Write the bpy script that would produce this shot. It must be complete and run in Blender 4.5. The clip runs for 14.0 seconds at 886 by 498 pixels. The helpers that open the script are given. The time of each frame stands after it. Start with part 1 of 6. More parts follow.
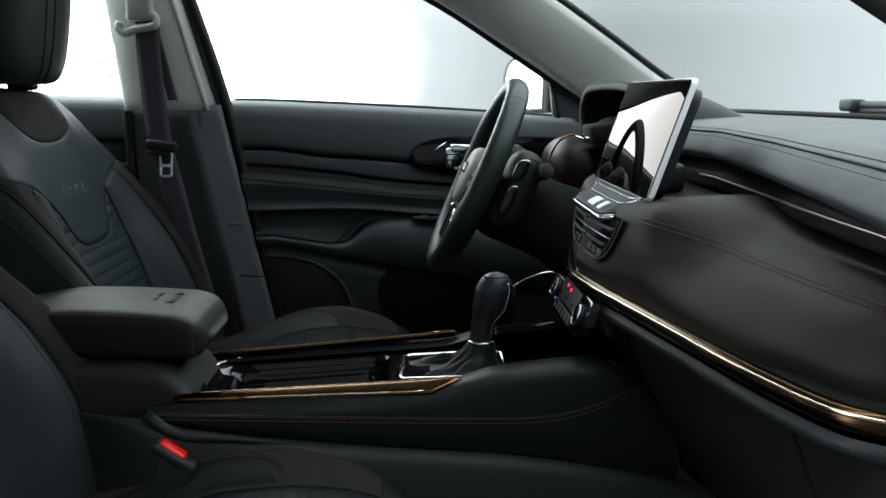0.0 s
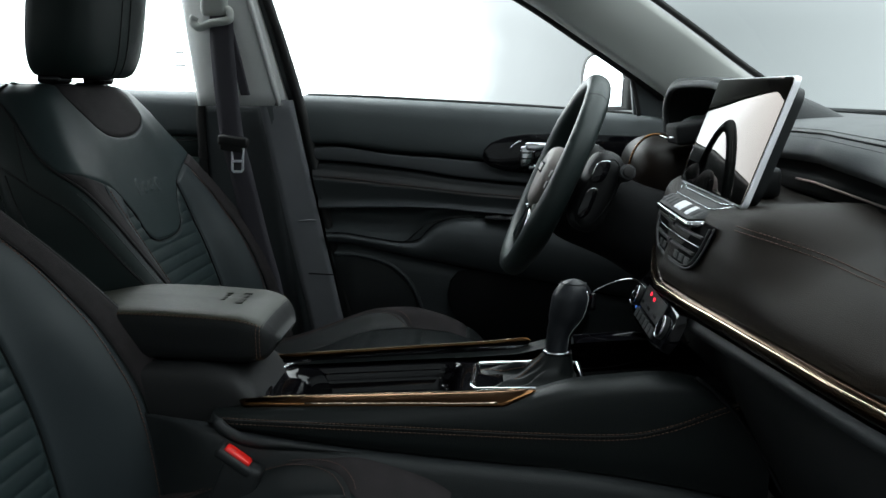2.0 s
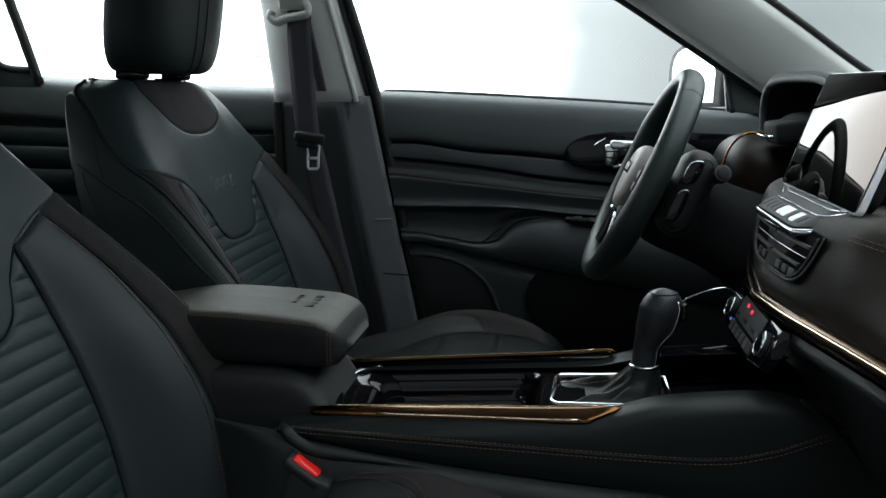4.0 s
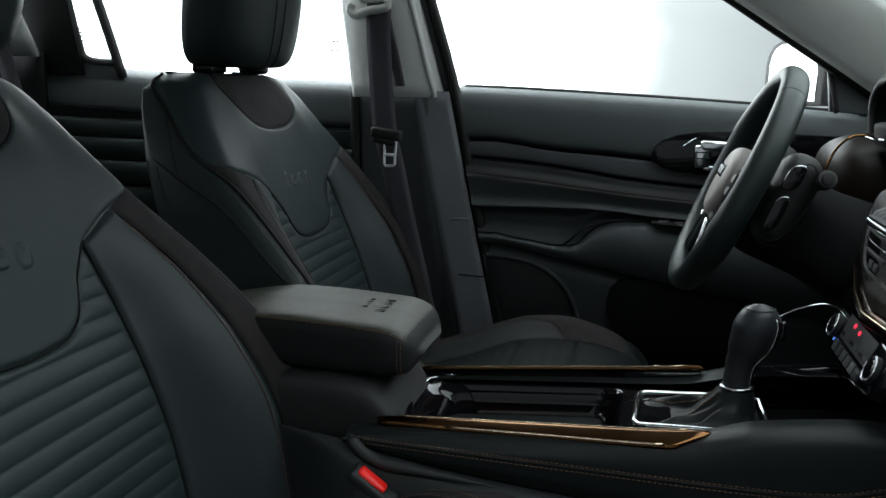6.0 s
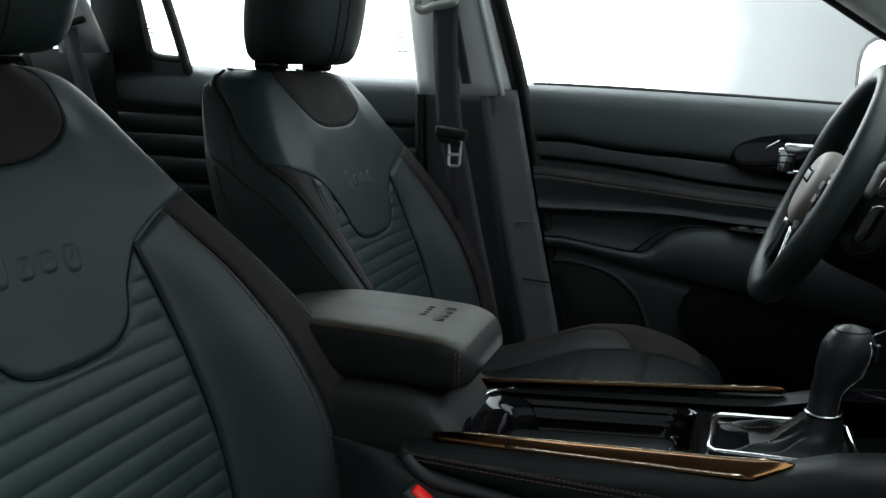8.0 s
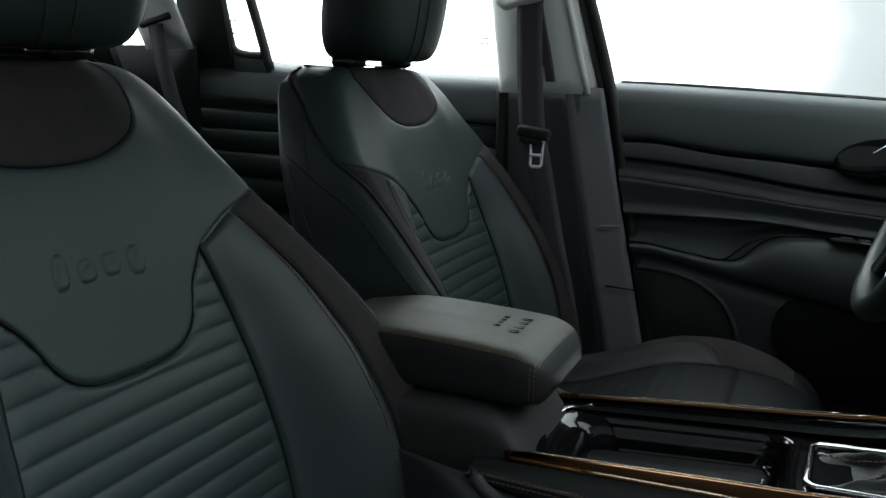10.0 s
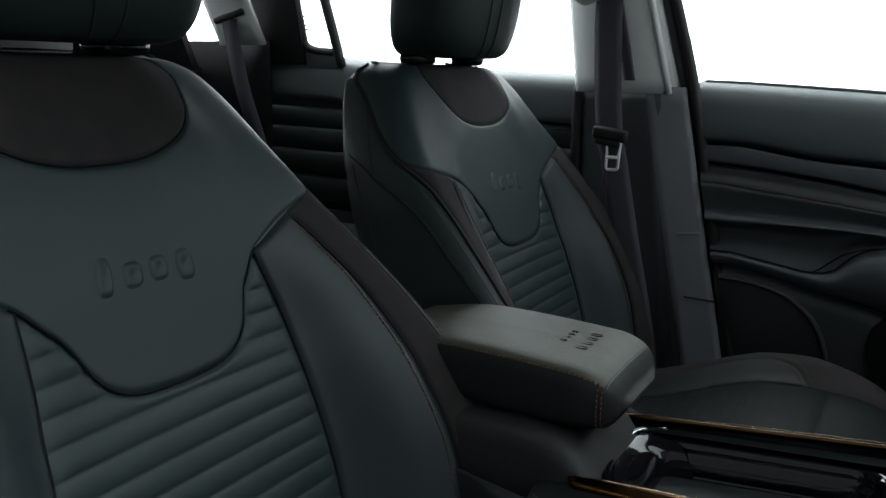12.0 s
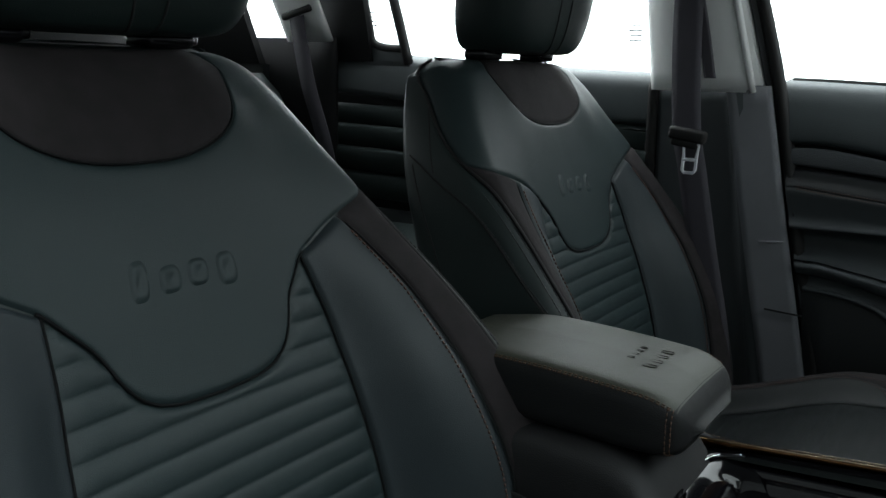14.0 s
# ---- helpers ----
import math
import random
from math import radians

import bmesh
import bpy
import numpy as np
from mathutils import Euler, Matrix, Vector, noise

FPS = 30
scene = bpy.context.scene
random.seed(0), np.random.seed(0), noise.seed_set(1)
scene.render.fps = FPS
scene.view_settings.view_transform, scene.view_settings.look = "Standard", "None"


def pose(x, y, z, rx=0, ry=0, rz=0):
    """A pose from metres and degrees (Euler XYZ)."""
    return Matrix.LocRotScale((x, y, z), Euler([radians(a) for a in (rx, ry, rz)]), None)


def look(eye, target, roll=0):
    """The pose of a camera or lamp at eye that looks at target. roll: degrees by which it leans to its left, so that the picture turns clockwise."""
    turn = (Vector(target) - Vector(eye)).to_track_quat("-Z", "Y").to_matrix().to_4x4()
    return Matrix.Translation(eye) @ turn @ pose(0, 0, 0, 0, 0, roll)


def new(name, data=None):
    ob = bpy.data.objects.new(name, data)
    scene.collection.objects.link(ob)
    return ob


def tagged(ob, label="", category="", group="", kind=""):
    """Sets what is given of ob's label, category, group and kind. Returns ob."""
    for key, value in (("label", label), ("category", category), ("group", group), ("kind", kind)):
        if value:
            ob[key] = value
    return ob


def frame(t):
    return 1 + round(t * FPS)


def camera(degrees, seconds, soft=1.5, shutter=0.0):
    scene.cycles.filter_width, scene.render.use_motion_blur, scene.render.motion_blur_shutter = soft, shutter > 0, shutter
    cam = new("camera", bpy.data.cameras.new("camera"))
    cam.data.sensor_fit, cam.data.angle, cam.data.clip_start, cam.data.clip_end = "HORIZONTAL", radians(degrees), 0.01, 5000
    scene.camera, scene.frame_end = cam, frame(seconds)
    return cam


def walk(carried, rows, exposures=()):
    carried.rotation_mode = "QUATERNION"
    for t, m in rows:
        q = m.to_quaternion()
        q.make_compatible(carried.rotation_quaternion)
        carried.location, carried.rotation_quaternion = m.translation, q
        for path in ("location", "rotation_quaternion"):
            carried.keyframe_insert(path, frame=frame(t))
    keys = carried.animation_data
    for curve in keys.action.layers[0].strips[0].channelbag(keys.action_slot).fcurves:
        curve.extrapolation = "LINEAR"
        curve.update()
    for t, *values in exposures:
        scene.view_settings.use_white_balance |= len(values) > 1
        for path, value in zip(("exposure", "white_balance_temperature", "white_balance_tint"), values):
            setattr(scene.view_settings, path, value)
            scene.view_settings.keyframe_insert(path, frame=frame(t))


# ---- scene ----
cam = camera(54.2, 14.0)
PATH = [
    (0, (0.336, -1.189, 1.096), (0.389, 0.78, 0.75), -0.3),
    (0.5, (0.334, -1.178, 1.096), (0.352, 0.792, 0.748), -0.3),
    (1, (0.333, -1.163, 1.097), (0.31, 0.805, 0.746), -0.2),
    (1.5, (0.329, -1.151, 1.097), (0.27, 0.816, 0.744), -0.1),
    (2, (0.326, -1.136, 1.099), (0.224, 0.829, 0.742), 0.0),
    (2.5, (0.324, -1.121, 1.099), (0.177, 0.84, 0.739), 0.1),
    (3, (0.322, -1.106, 1.099), (0.131, 0.851, 0.737), 0.0),
    (5.5, (0.309, -1.033, 1.1), (-0.095, 0.889, 0.724), 0.3),
    (6, (0.307, -1.019, 1.101), (-0.142, 0.892, 0.722), 0.4),
    (6.5, (0.305, -1.005, 1.101), (-0.185, 0.896, 0.72), 0.4),
    (7, (0.303, -0.991, 1.102), (-0.225, 0.9, 0.718), 0.5),
    (7.5, (0.301, -0.978, 1.103), (-0.26, 0.902, 0.716), 0.5),
    (8, (0.299, -0.964, 1.103), (-0.299, 0.904, 0.715), 0.6),
    (10.5, (0.284, -0.897, 1.104), (-0.532, 0.885, 0.705), 0.9),
    (11, (0.28, -0.882, 1.104), (-0.574, 0.882, 0.703), 1.0),
    (11.5, (0.279, -0.87, 1.105), (-0.613, 0.874, 0.701), 1.0),
    (12, (0.277, -0.856, 1.105), (-0.654, 0.866, 0.699), 1.1),
    (12.5, (0.275, -0.843, 1.104), (-0.695, 0.858, 0.696), 1.1),
    (13, (0.273, -0.83, 1.105), (-0.734, 0.848, 0.693), 1.2),
    (13.5, (0.271, -0.816, 1.103), (-0.773, 0.841, 0.693), 1.1),
    (14, (0.261, -0.799, 1.101), (-0.813, 0.837, 0.69), 1.2),
]
walk(cam, [(t, look(eye, target, roll)) for t, eye, target, roll in PATH])

# ---- world and light ----
# A studio: a white tent stands round the car, its glow graded for light and shade.
world = bpy.data.worlds.new("studio_air")
scene.world = world
world.use_nodes = True
world.node_tree.nodes["Background"].inputs["Color"].default_value = (0.95, 1.0, 1.0, 1)
world.node_tree.nodes["Background"].inputs["Strength"].default_value = 0.3
scene.view_settings.exposure = 0.0


# ---- materials ----
def material(name, color, rough=0.5, metal=0.0, grain=0.0, grain_size=900.0, mottled=0.15, mottle_size=14.0,
             coat=0.0, sheen=0.0, color2=None, spec=0.35, rough_var=0.08):
    """A surface with fine grain in its relief and slow changes of colour and gloss."""
    mat = bpy.data.materials.new(name)
    mat.use_nodes = True
    nt = mat.node_tree
    bsdf = nt.nodes["Principled BSDF"]
    coord = nt.nodes.new("ShaderNodeTexCoord")
    slow = nt.nodes.new("ShaderNodeTexNoise")
    slow.inputs["Scale"].default_value = mottle_size
    slow.inputs["Detail"].default_value = 6
    nt.links.new(coord.outputs["Object"], slow.inputs["Vector"])
    mix = nt.nodes.new("ShaderNodeMix")
    mix.data_type = "RGBA"
    second = color2 or tuple(c * (1 + mottled) for c in color)
    first = color if color2 else tuple(c * (1 - mottled) for c in color)
    mix.inputs[6].default_value = (*first, 1)
    mix.inputs[7].default_value = (*second, 1)
    nt.links.new(slow.outputs["Fac"], mix.inputs[0])
    nt.links.new(mix.outputs[2], bsdf.inputs["Base Color"])
    ramp = nt.nodes.new("ShaderNodeMapRange")
    ramp.inputs["To Min"].default_value = max(0.02, rough - rough_var)
    ramp.inputs["To Max"].default_value = min(1.0, rough + rough_var)
    nt.links.new(slow.outputs["Fac"], ramp.inputs["Value"])
    nt.links.new(ramp.outputs["Result"], bsdf.inputs["Roughness"])
    bsdf.inputs["Metallic"].default_value = metal
    bsdf.inputs["Specular IOR Level"].default_value = spec
    bsdf.inputs["Coat Weight"].default_value = coat
    bsdf.inputs["Coat Roughness"].default_value = 0.04
    bsdf.inputs["Sheen Weight"].default_value = sheen
    bsdf.inputs["Sheen Roughness"].default_value = 0.5
    if grain:
        cells = nt.nodes.new("ShaderNodeTexVoronoi")
        cells.inputs["Scale"].default_value = grain_size
        nt.links.new(coord.outputs["Object"], cells.inputs["Vector"])
        bump = nt.nodes.new("ShaderNodeBump")
        bump.inputs["Strength"].default_value = grain
        bump.inputs["Distance"].default_value = 0.0006
        nt.links.new(cells.outputs["Distance"], bump.inputs["Height"])
        nt.links.new(bump.outputs["Normal"], bsdf.inputs["Normal"])
    return mat


def glow(name, color, strength):
    mat = bpy.data.materials.new(name)
    mat.use_nodes = True
    bsdf = mat.node_tree.nodes["Principled BSDF"]
    bsdf.inputs["Base Color"].default_value = (*[0.10 * c for c in color], 1)
    bsdf.inputs["Emission Color"].default_value = (*color, 1)
    bsdf.inputs["Emission Strength"].default_value = strength
    return mat


def glass(name, tint, gloss=0.04):
    mat = bpy.data.materials.new(name)
    mat.use_nodes = True
    nt = mat.node_tree
    nt.nodes.remove(nt.nodes["Principled BSDF"])
    clear = nt.nodes.new("ShaderNodeBsdfTransparent")
    clear.inputs["Color"].default_value = (*tint, 1)
    shine = nt.nodes.new("ShaderNodeBsdfGlossy")
    shine.inputs["Roughness"].default_value = 0.02
    mixer = nt.nodes.new("ShaderNodeMixShader")
    mixer.inputs["Fac"].default_value = gloss
    nt.links.new(clear.outputs["BSDF"], mixer.inputs[1])
    nt.links.new(shine.outputs["BSDF"], mixer.inputs[2])
    nt.links.new(mixer.outputs["Shader"], nt.nodes["Material Output"].inputs["Surface"])
    return mat


LEATHER = material("seat_leather", (0.0145, 0.0250, 0.0264), 0.50, grain=0.25, grain_size=1100, mottled=0.12)
DOOR_SOFT = material("soft_door_skin", (0.037, 0.046, 0.048), 0.55, grain=0.45, grain_size=800)
DOOR_PLASTIC = material("door_plastic", (0.041, 0.048, 0.051), 0.5, grain=0.5, grain_size=900)
LEATHER_SMOOTH = material("glossy_leather", (0.0118, 0.0192, 0.0188), 0.40, grain=0.3, grain_size=900)
CONSOLE_LEATHER = material("console_leather", (0.0066, 0.0086, 0.0088), 0.46, grain=0.3, grain_size=900, spec=0.19)
BOX = material("storage_box_plastic", (0.0092, 0.0098, 0.0104), 0.55, grain=0.5, grain_size=900)
# lid leather with the shade of its sides put into the colour
LID_SHADED = material("lid_leather_shaded", (0.0105, 0.0114, 0.0120), 0.58, grain=0.35, grain_size=900, spec=0.22)
SUEDE = material("brown_black_suede", (0.0184, 0.0155, 0.0166), 0.95, grain=0.5, grain_size=2200, mottled=0.65,
                 mottle_size=45)
# the same lid leather, paler for the light on its top
LID_LIT = material("lid_leather_lit", (0.037, 0.040, 0.030), 0.46, grain=0.45, grain_size=800, mottled=0.15)
DASH_LEATHER = material("dash_leather", (0.0100, 0.0078, 0.0060), 0.58, grain=0.35, grain_size=900, spec=0.17, mottled=0.25)
DASH_PAD = material("dash_top_foam", (0.0150, 0.0190, 0.0210), 0.52, grain=0.4, grain_size=700, spec=0.5)
BOLSTER = material("bolster_leather", (0.0152, 0.0225, 0.0258), 0.50, grain=0.25, grain_size=1100, mottled=0.15)
PAD = material("soft_dash_foam", (0.0070, 0.0090, 0.0100), 0.62, grain=0.5, grain_size=700)
PLASTIC = material("grained_black_plastic", (0.009, 0.011, 0.012), 0.55, grain=0.5, grain_size=900)
HEAD_LEATHER = material("headrest_leather", (0.0078, 0.0146, 0.0138), 0.5, grain=0.3, grain_size=1000, spec=0.25)
SHIN = material("lower_console_plastic", (0.013, 0.016, 0.017), 0.6, grain=0.5, grain_size=900)
PLASTIC_GREY = material("grained_charcoal_plastic", (0.030, 0.032, 0.034), 0.6, grain=0.5, grain_size=900)
# near-black for the surround, and for vent shade put into the colour
VENT_BLACK_SHADE = material("vent_black_and_shade", (0.0016, 0.0017, 0.0019), 0.9, spec=0.04)
REAR_TRIM = material("rear_door_plastic", (0.021, 0.030, 0.029), 0.78, grain=0.5, grain_size=900, spec=0.18)
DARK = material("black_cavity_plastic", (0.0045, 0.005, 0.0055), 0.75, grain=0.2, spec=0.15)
RUBBER = material("black_rubber", (0.008, 0.008, 0.008), 0.65, grain=0.3)
GLOSS = material("piano_black", (0.003, 0.003, 0.004), 0.06, coat=0.12, rough_var=0.02)
CHROME = material("satin_chrome", (0.72, 0.73, 0.75), 0.14, metal=1.0, mottled=0.03, rough_var=0.04)
SILVER = material("silver_paint", (0.72, 0.74, 0.77), 0.30, metal=0.1, mottled=0.04)
SOFT_BRONZE = material("soft_bronze_line", (0.42, 0.33, 0.27), 0.30, metal=1.0, mottled=0.05, rough_var=0.04)
# pale bronze for highlights drawn along the bronze trim
BRONZE_GLINT = material("bright_bronze_edge", (0.75, 0.58, 0.42), 0.16, metal=1.0, mottled=0.05, rough_var=0.04)
BRONZE = material("bronze_trim", (0.15, 0.072, 0.029), 0.17, metal=1.0, mottled=0.12, rough_var=0.06)
# seat leather darkened: shade on the upturned cushions put into the colour
CUSHION_SHADED = material("cushion_leather_shaded", (0.0054, 0.0078, 0.0083), 0.52, grain=0.3, grain_size=1000, mottled=0.25, spec=0.25)
POD_LEATHER = material("pod_leather", (0.0058, 0.0038, 0.0026), 0.42, grain=0.2, grain_size=900, spec=0.11)
TRIM_GREY = material("light_grey_trim", (0.44, 0.46, 0.435), 0.75, grain=0.35, grain_size=800, mottled=0.05)
HEADLINER = material("grey_headliner_cloth", (0.34, 0.35, 0.34), 0.95, grain=0.7, grain_size=1200, mottled=0.06)
WEB = material("belt_webbing", (0.050, 0.047, 0.057), 0.7, grain=0.5, grain_size=700, mottled=0.2)
THREAD = material("bronze_thread", (0.105, 0.060, 0.036), 0.8, mottled=0.25, mottle_size=300)
THREAD_DARK = material("dark_red_thread", (0.100, 0.056, 0.044), 0.8, mottled=0.25, mottle_size=300)
BAND = material("door_band_fabric", (0.050, 0.056, 0.060), 0.85, grain=0.7, grain_size=500, mottled=0.15)
CARPET = material("black_carpet", (0.012, 0.012, 0.012), 1.0, grain=1.0, grain_size=600, mottled=0.4, mottle_size=60)
RED = material("red_button_plastic", (0.72, 0.014, 0.010), 0.30)
KNOB = material("knob_leather", (0.016, 0.018, 0.022), 0.36, grain=0.3, grain_size=900)
BAND_BLACK = material("satin_black_band", (0.005, 0.005, 0.006), 0.24, mottled=0.1)
LOWER_DASH = material("lower_dash_plastic", (0.0065, 0.0072, 0.0078), 0.5, grain=0.5, grain_size=900)
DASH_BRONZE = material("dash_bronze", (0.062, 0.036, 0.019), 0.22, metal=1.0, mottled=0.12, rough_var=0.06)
TRIM_PALE = material("pale_grey_trim", (0.62, 0.63, 0.62), 0.75, grain=0.35, grain_size=800, mottled=0.05)
HUB = material("warm_grey_airbag_cover", (0.20, 0.18, 0.17), 0.5, grain=0.4, grain_size=900)
PILLAR_FACE = material("charcoal_pillar_plastic", (0.115, 0.120, 0.130), 0.6, grain=0.5, grain_size=900)
MARK = material("pressed_mark", (0.024, 0.024, 0.020), 0.55, grain=0.3)
SCREEN = material("display_glass", (0.060, 0.046, 0.040), 0.02, metal=1.0, mottled=0.04, rough_var=0.005)
INK = material("grey_print", (0.35, 0.37, 0.37), 0.6)
LED_RED = glow("red_lamp", (1.0, 0.02, 0.05), 3.0)
LED_BLUE = glow("blue_lamp", (0.1, 0.3, 1.0), 0.6)
GLASS = glass("window_glass", (0.96, 0.99, 0.98))
GLASS_TINT = glass("green_tinted_glass", (0.86, 0.91, 0.90))
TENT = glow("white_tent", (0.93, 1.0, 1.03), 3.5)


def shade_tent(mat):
    """Shading of the cloth put into its glow: soft folds, and dimmer low ahead of the car than beside and behind it."""
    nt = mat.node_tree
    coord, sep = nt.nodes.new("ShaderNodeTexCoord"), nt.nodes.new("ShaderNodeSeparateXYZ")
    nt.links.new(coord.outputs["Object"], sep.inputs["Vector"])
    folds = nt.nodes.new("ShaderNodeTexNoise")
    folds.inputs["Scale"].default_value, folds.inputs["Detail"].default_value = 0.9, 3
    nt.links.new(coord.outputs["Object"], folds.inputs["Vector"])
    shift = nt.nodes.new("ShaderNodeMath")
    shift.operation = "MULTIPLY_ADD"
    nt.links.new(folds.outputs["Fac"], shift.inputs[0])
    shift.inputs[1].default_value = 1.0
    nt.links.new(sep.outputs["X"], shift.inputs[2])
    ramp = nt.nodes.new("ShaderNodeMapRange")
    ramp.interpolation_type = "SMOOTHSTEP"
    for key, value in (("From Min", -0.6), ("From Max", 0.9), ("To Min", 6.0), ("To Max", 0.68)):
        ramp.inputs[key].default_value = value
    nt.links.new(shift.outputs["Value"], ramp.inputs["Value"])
    # more glow high up, out of view, added to light the cabin
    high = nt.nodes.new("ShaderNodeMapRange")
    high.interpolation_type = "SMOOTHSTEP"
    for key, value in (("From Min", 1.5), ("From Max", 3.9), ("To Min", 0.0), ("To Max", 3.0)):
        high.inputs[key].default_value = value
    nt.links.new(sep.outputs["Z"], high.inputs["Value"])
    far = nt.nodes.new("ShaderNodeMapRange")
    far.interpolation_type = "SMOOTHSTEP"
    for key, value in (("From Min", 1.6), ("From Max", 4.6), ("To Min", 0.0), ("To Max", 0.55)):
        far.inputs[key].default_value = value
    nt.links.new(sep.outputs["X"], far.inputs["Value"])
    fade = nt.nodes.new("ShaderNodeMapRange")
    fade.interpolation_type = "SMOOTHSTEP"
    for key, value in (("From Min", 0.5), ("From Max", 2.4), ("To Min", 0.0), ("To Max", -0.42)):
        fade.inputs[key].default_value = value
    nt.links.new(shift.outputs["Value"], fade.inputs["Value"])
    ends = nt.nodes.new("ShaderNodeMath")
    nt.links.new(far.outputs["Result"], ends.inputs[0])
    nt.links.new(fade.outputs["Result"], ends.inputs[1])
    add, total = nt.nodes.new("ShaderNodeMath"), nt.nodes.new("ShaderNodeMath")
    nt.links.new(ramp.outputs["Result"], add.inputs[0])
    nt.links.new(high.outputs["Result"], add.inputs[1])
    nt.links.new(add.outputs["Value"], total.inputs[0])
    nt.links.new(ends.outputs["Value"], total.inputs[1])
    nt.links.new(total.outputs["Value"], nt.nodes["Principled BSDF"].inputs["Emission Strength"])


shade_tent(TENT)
ADDED_WALL = material("added_wall_grey", (0.14, 0.15, 0.15), 0.9, mottled=0.1, mottle_size=1.5)
STUDIO_FLOOR = material("grey_studio_floor", (0.05, 0.05, 0.05), 0.5, mottled=0.04, mottle_size=2)


# ---- building helpers ----
def spl(xs, ys):
    """A smooth curve through (xs, ys), held level past the ends."""
    xs, ys = np.array(xs, float), np.array(ys, float)
    d = np.diff(ys) / np.diff(xs)
    m = np.empty(len(xs))
    m[0], m[-1] = d[0], d[-1]
    for k in range(1, len(xs) - 1):
        m[k] = 0 if d[k - 1] * d[k] <= 0 else 2 * d[k - 1] * d[k] / (d[k - 1] + d[k])

    def at(x):
        x = min(max(float(x), xs[0]), xs[-1])
        k = min(int(np.searchsorted(xs, x, side="right")) - 1, len(xs) - 2)
        h = xs[k + 1] - xs[k]
        t = (x - xs[k]) / h
        return float((2 * t**3 - 3 * t**2 + 1) * ys[k] + (t**3 - 2 * t**2 + t) * h * m[k]
                     + (3 * t**2 - 2 * t**3) * ys[k + 1] + (t**3 - t**2) * h * m[k + 1])

    return at


def smooth_line(points, n):
    """n + 1 points of a Catmull-Rom curve through the given ones."""
    p = [Vector(q) for q in points]
    p = [2 * p[0] - p[1], *p, 2 * p[-1] - p[-2]]
    out = []
    for k in range(n + 1):
        s = k / n * (len(p) - 3)
        i = min(int(s), len(p) - 4)
        t = s - i
        a, b, c, d = p[i : i + 4]
        out.append(0.5 * (2 * b + (c - a) * t + (2 * a - 5 * b + 4 * c - d) * t * t + (3 * b - a - 3 * c + d) * t**3))
    return out


def thing(name, at, label, category, group="", kind=""):
    ob = new(name)
    ob.location = at
    ob.empty_display_size = 0.05
    return tagged(ob, label, category, group, kind)


def root_of(ob):
    at = Vector((0, 0, 0))
    while ob is not None:
        at += ob.location
        ob = ob.parent
    return at


def solid(name, verts, faces, mat, parent=None, label="", smooth=True, at=None):
    """One mesh object from points given in the world; its own origin is its parent's, or at."""
    origin = root_of(parent) if parent is not None else Vector(at or (0, 0, 0))
    me = bpy.data.meshes.new(name)
    me.from_pydata([tuple(Vector(v) - origin) for v in verts], [], faces)
    me.materials.append(mat)
    if smooth:
        me.shade_smooth()
    ob = new(name, me)
    if parent is not None:
        ob.parent = parent
    else:
        ob.location = origin
    return tagged(ob, label) if label else ob


def part(name, bm, mat, parent=None, label="", smooth=True, at=None):
    bm.verts.index_update()
    verts = [v.co.copy() for v in bm.verts]
    faces = [[v.index for v in f.verts] for f in bm.faces]
    bm.free()
    return solid(name, verts, faces, mat, parent, label, smooth, at)


def sharpen(ob, angle=35):
    ob.data.set_sharp_from_angle(angle=radians(angle))
    return ob


def thick(ob, depth, offset=-1.0):
    m = ob.modifiers.new("thickness", "SOLIDIFY")
    m.thickness, m.offset = depth, offset
    return ob


def grid(f, nu, nv, wrap_u=False, wrap_v=False):
    """Points f(a, b), a and b from 0 to 1, and their quads."""
    cu, cv = (nu if wrap_u else nu + 1), (nv if wrap_v else nv + 1)
    verts = [f(i / nu, j / nv) for i in range(cu) for j in range(cv)]
    faces = [(i * cv + j, (i + 1) % cu * cv + j, (i + 1) % cu * cv + (j + 1) % cv, i * cv + (j + 1) % cv)
             for i in range(nu) for j in range(nv)]
    return verts, faces


def tube_data(points, radius, sides=8, flat=1.0, closed=False, up=(0, 0, 1)):
    """A tube along points; radius is a number or a function of 0 to 1; flat squeezes it along up."""
    pts = [Vector(p) for p in points]
    n = len(pts)
    verts, faces = [], []
    for k, p in enumerate(pts):
        a, b = (pts[(k - 1) % n], pts[(k + 1) % n]) if closed else (pts[max(k - 1, 0)], pts[min(k + 1, n - 1)])
        t = (b - a).normalized()
        side = t.cross(Vector(up))
        side = side.normalized() if side.length > 1e-4 else t.orthogonal().normalized()
        top = side.cross(t)
        r = radius(k / max(n - 1, 1)) if callable(radius) else radius
        for s in range(sides):
            w = 2 * math.pi * s / sides
            verts.append(p + side * (r * math.cos(w)) + top * (r * flat * math.sin(w)))
    for k in range(n if closed else n - 1):
        for s in range(sides):
            a, b = k * sides, (k + 1) % n * sides
            faces.append((a + s, a + (s + 1) % sides, b + (s + 1) % sides, b + s))
    if not closed:
        faces += [tuple(range(sides - 1, -1, -1)), tuple(range((n - 1) * sides, n * sides))]
    return verts, faces


def tube(name, points, radius, mat, parent=None, label="", sides=8, flat=1.0, closed=False, up=(0, 0, 1), at=None):
    return solid(name, *tube_data(points, radius, sides, flat, closed, up), mat, parent, label, True, at)


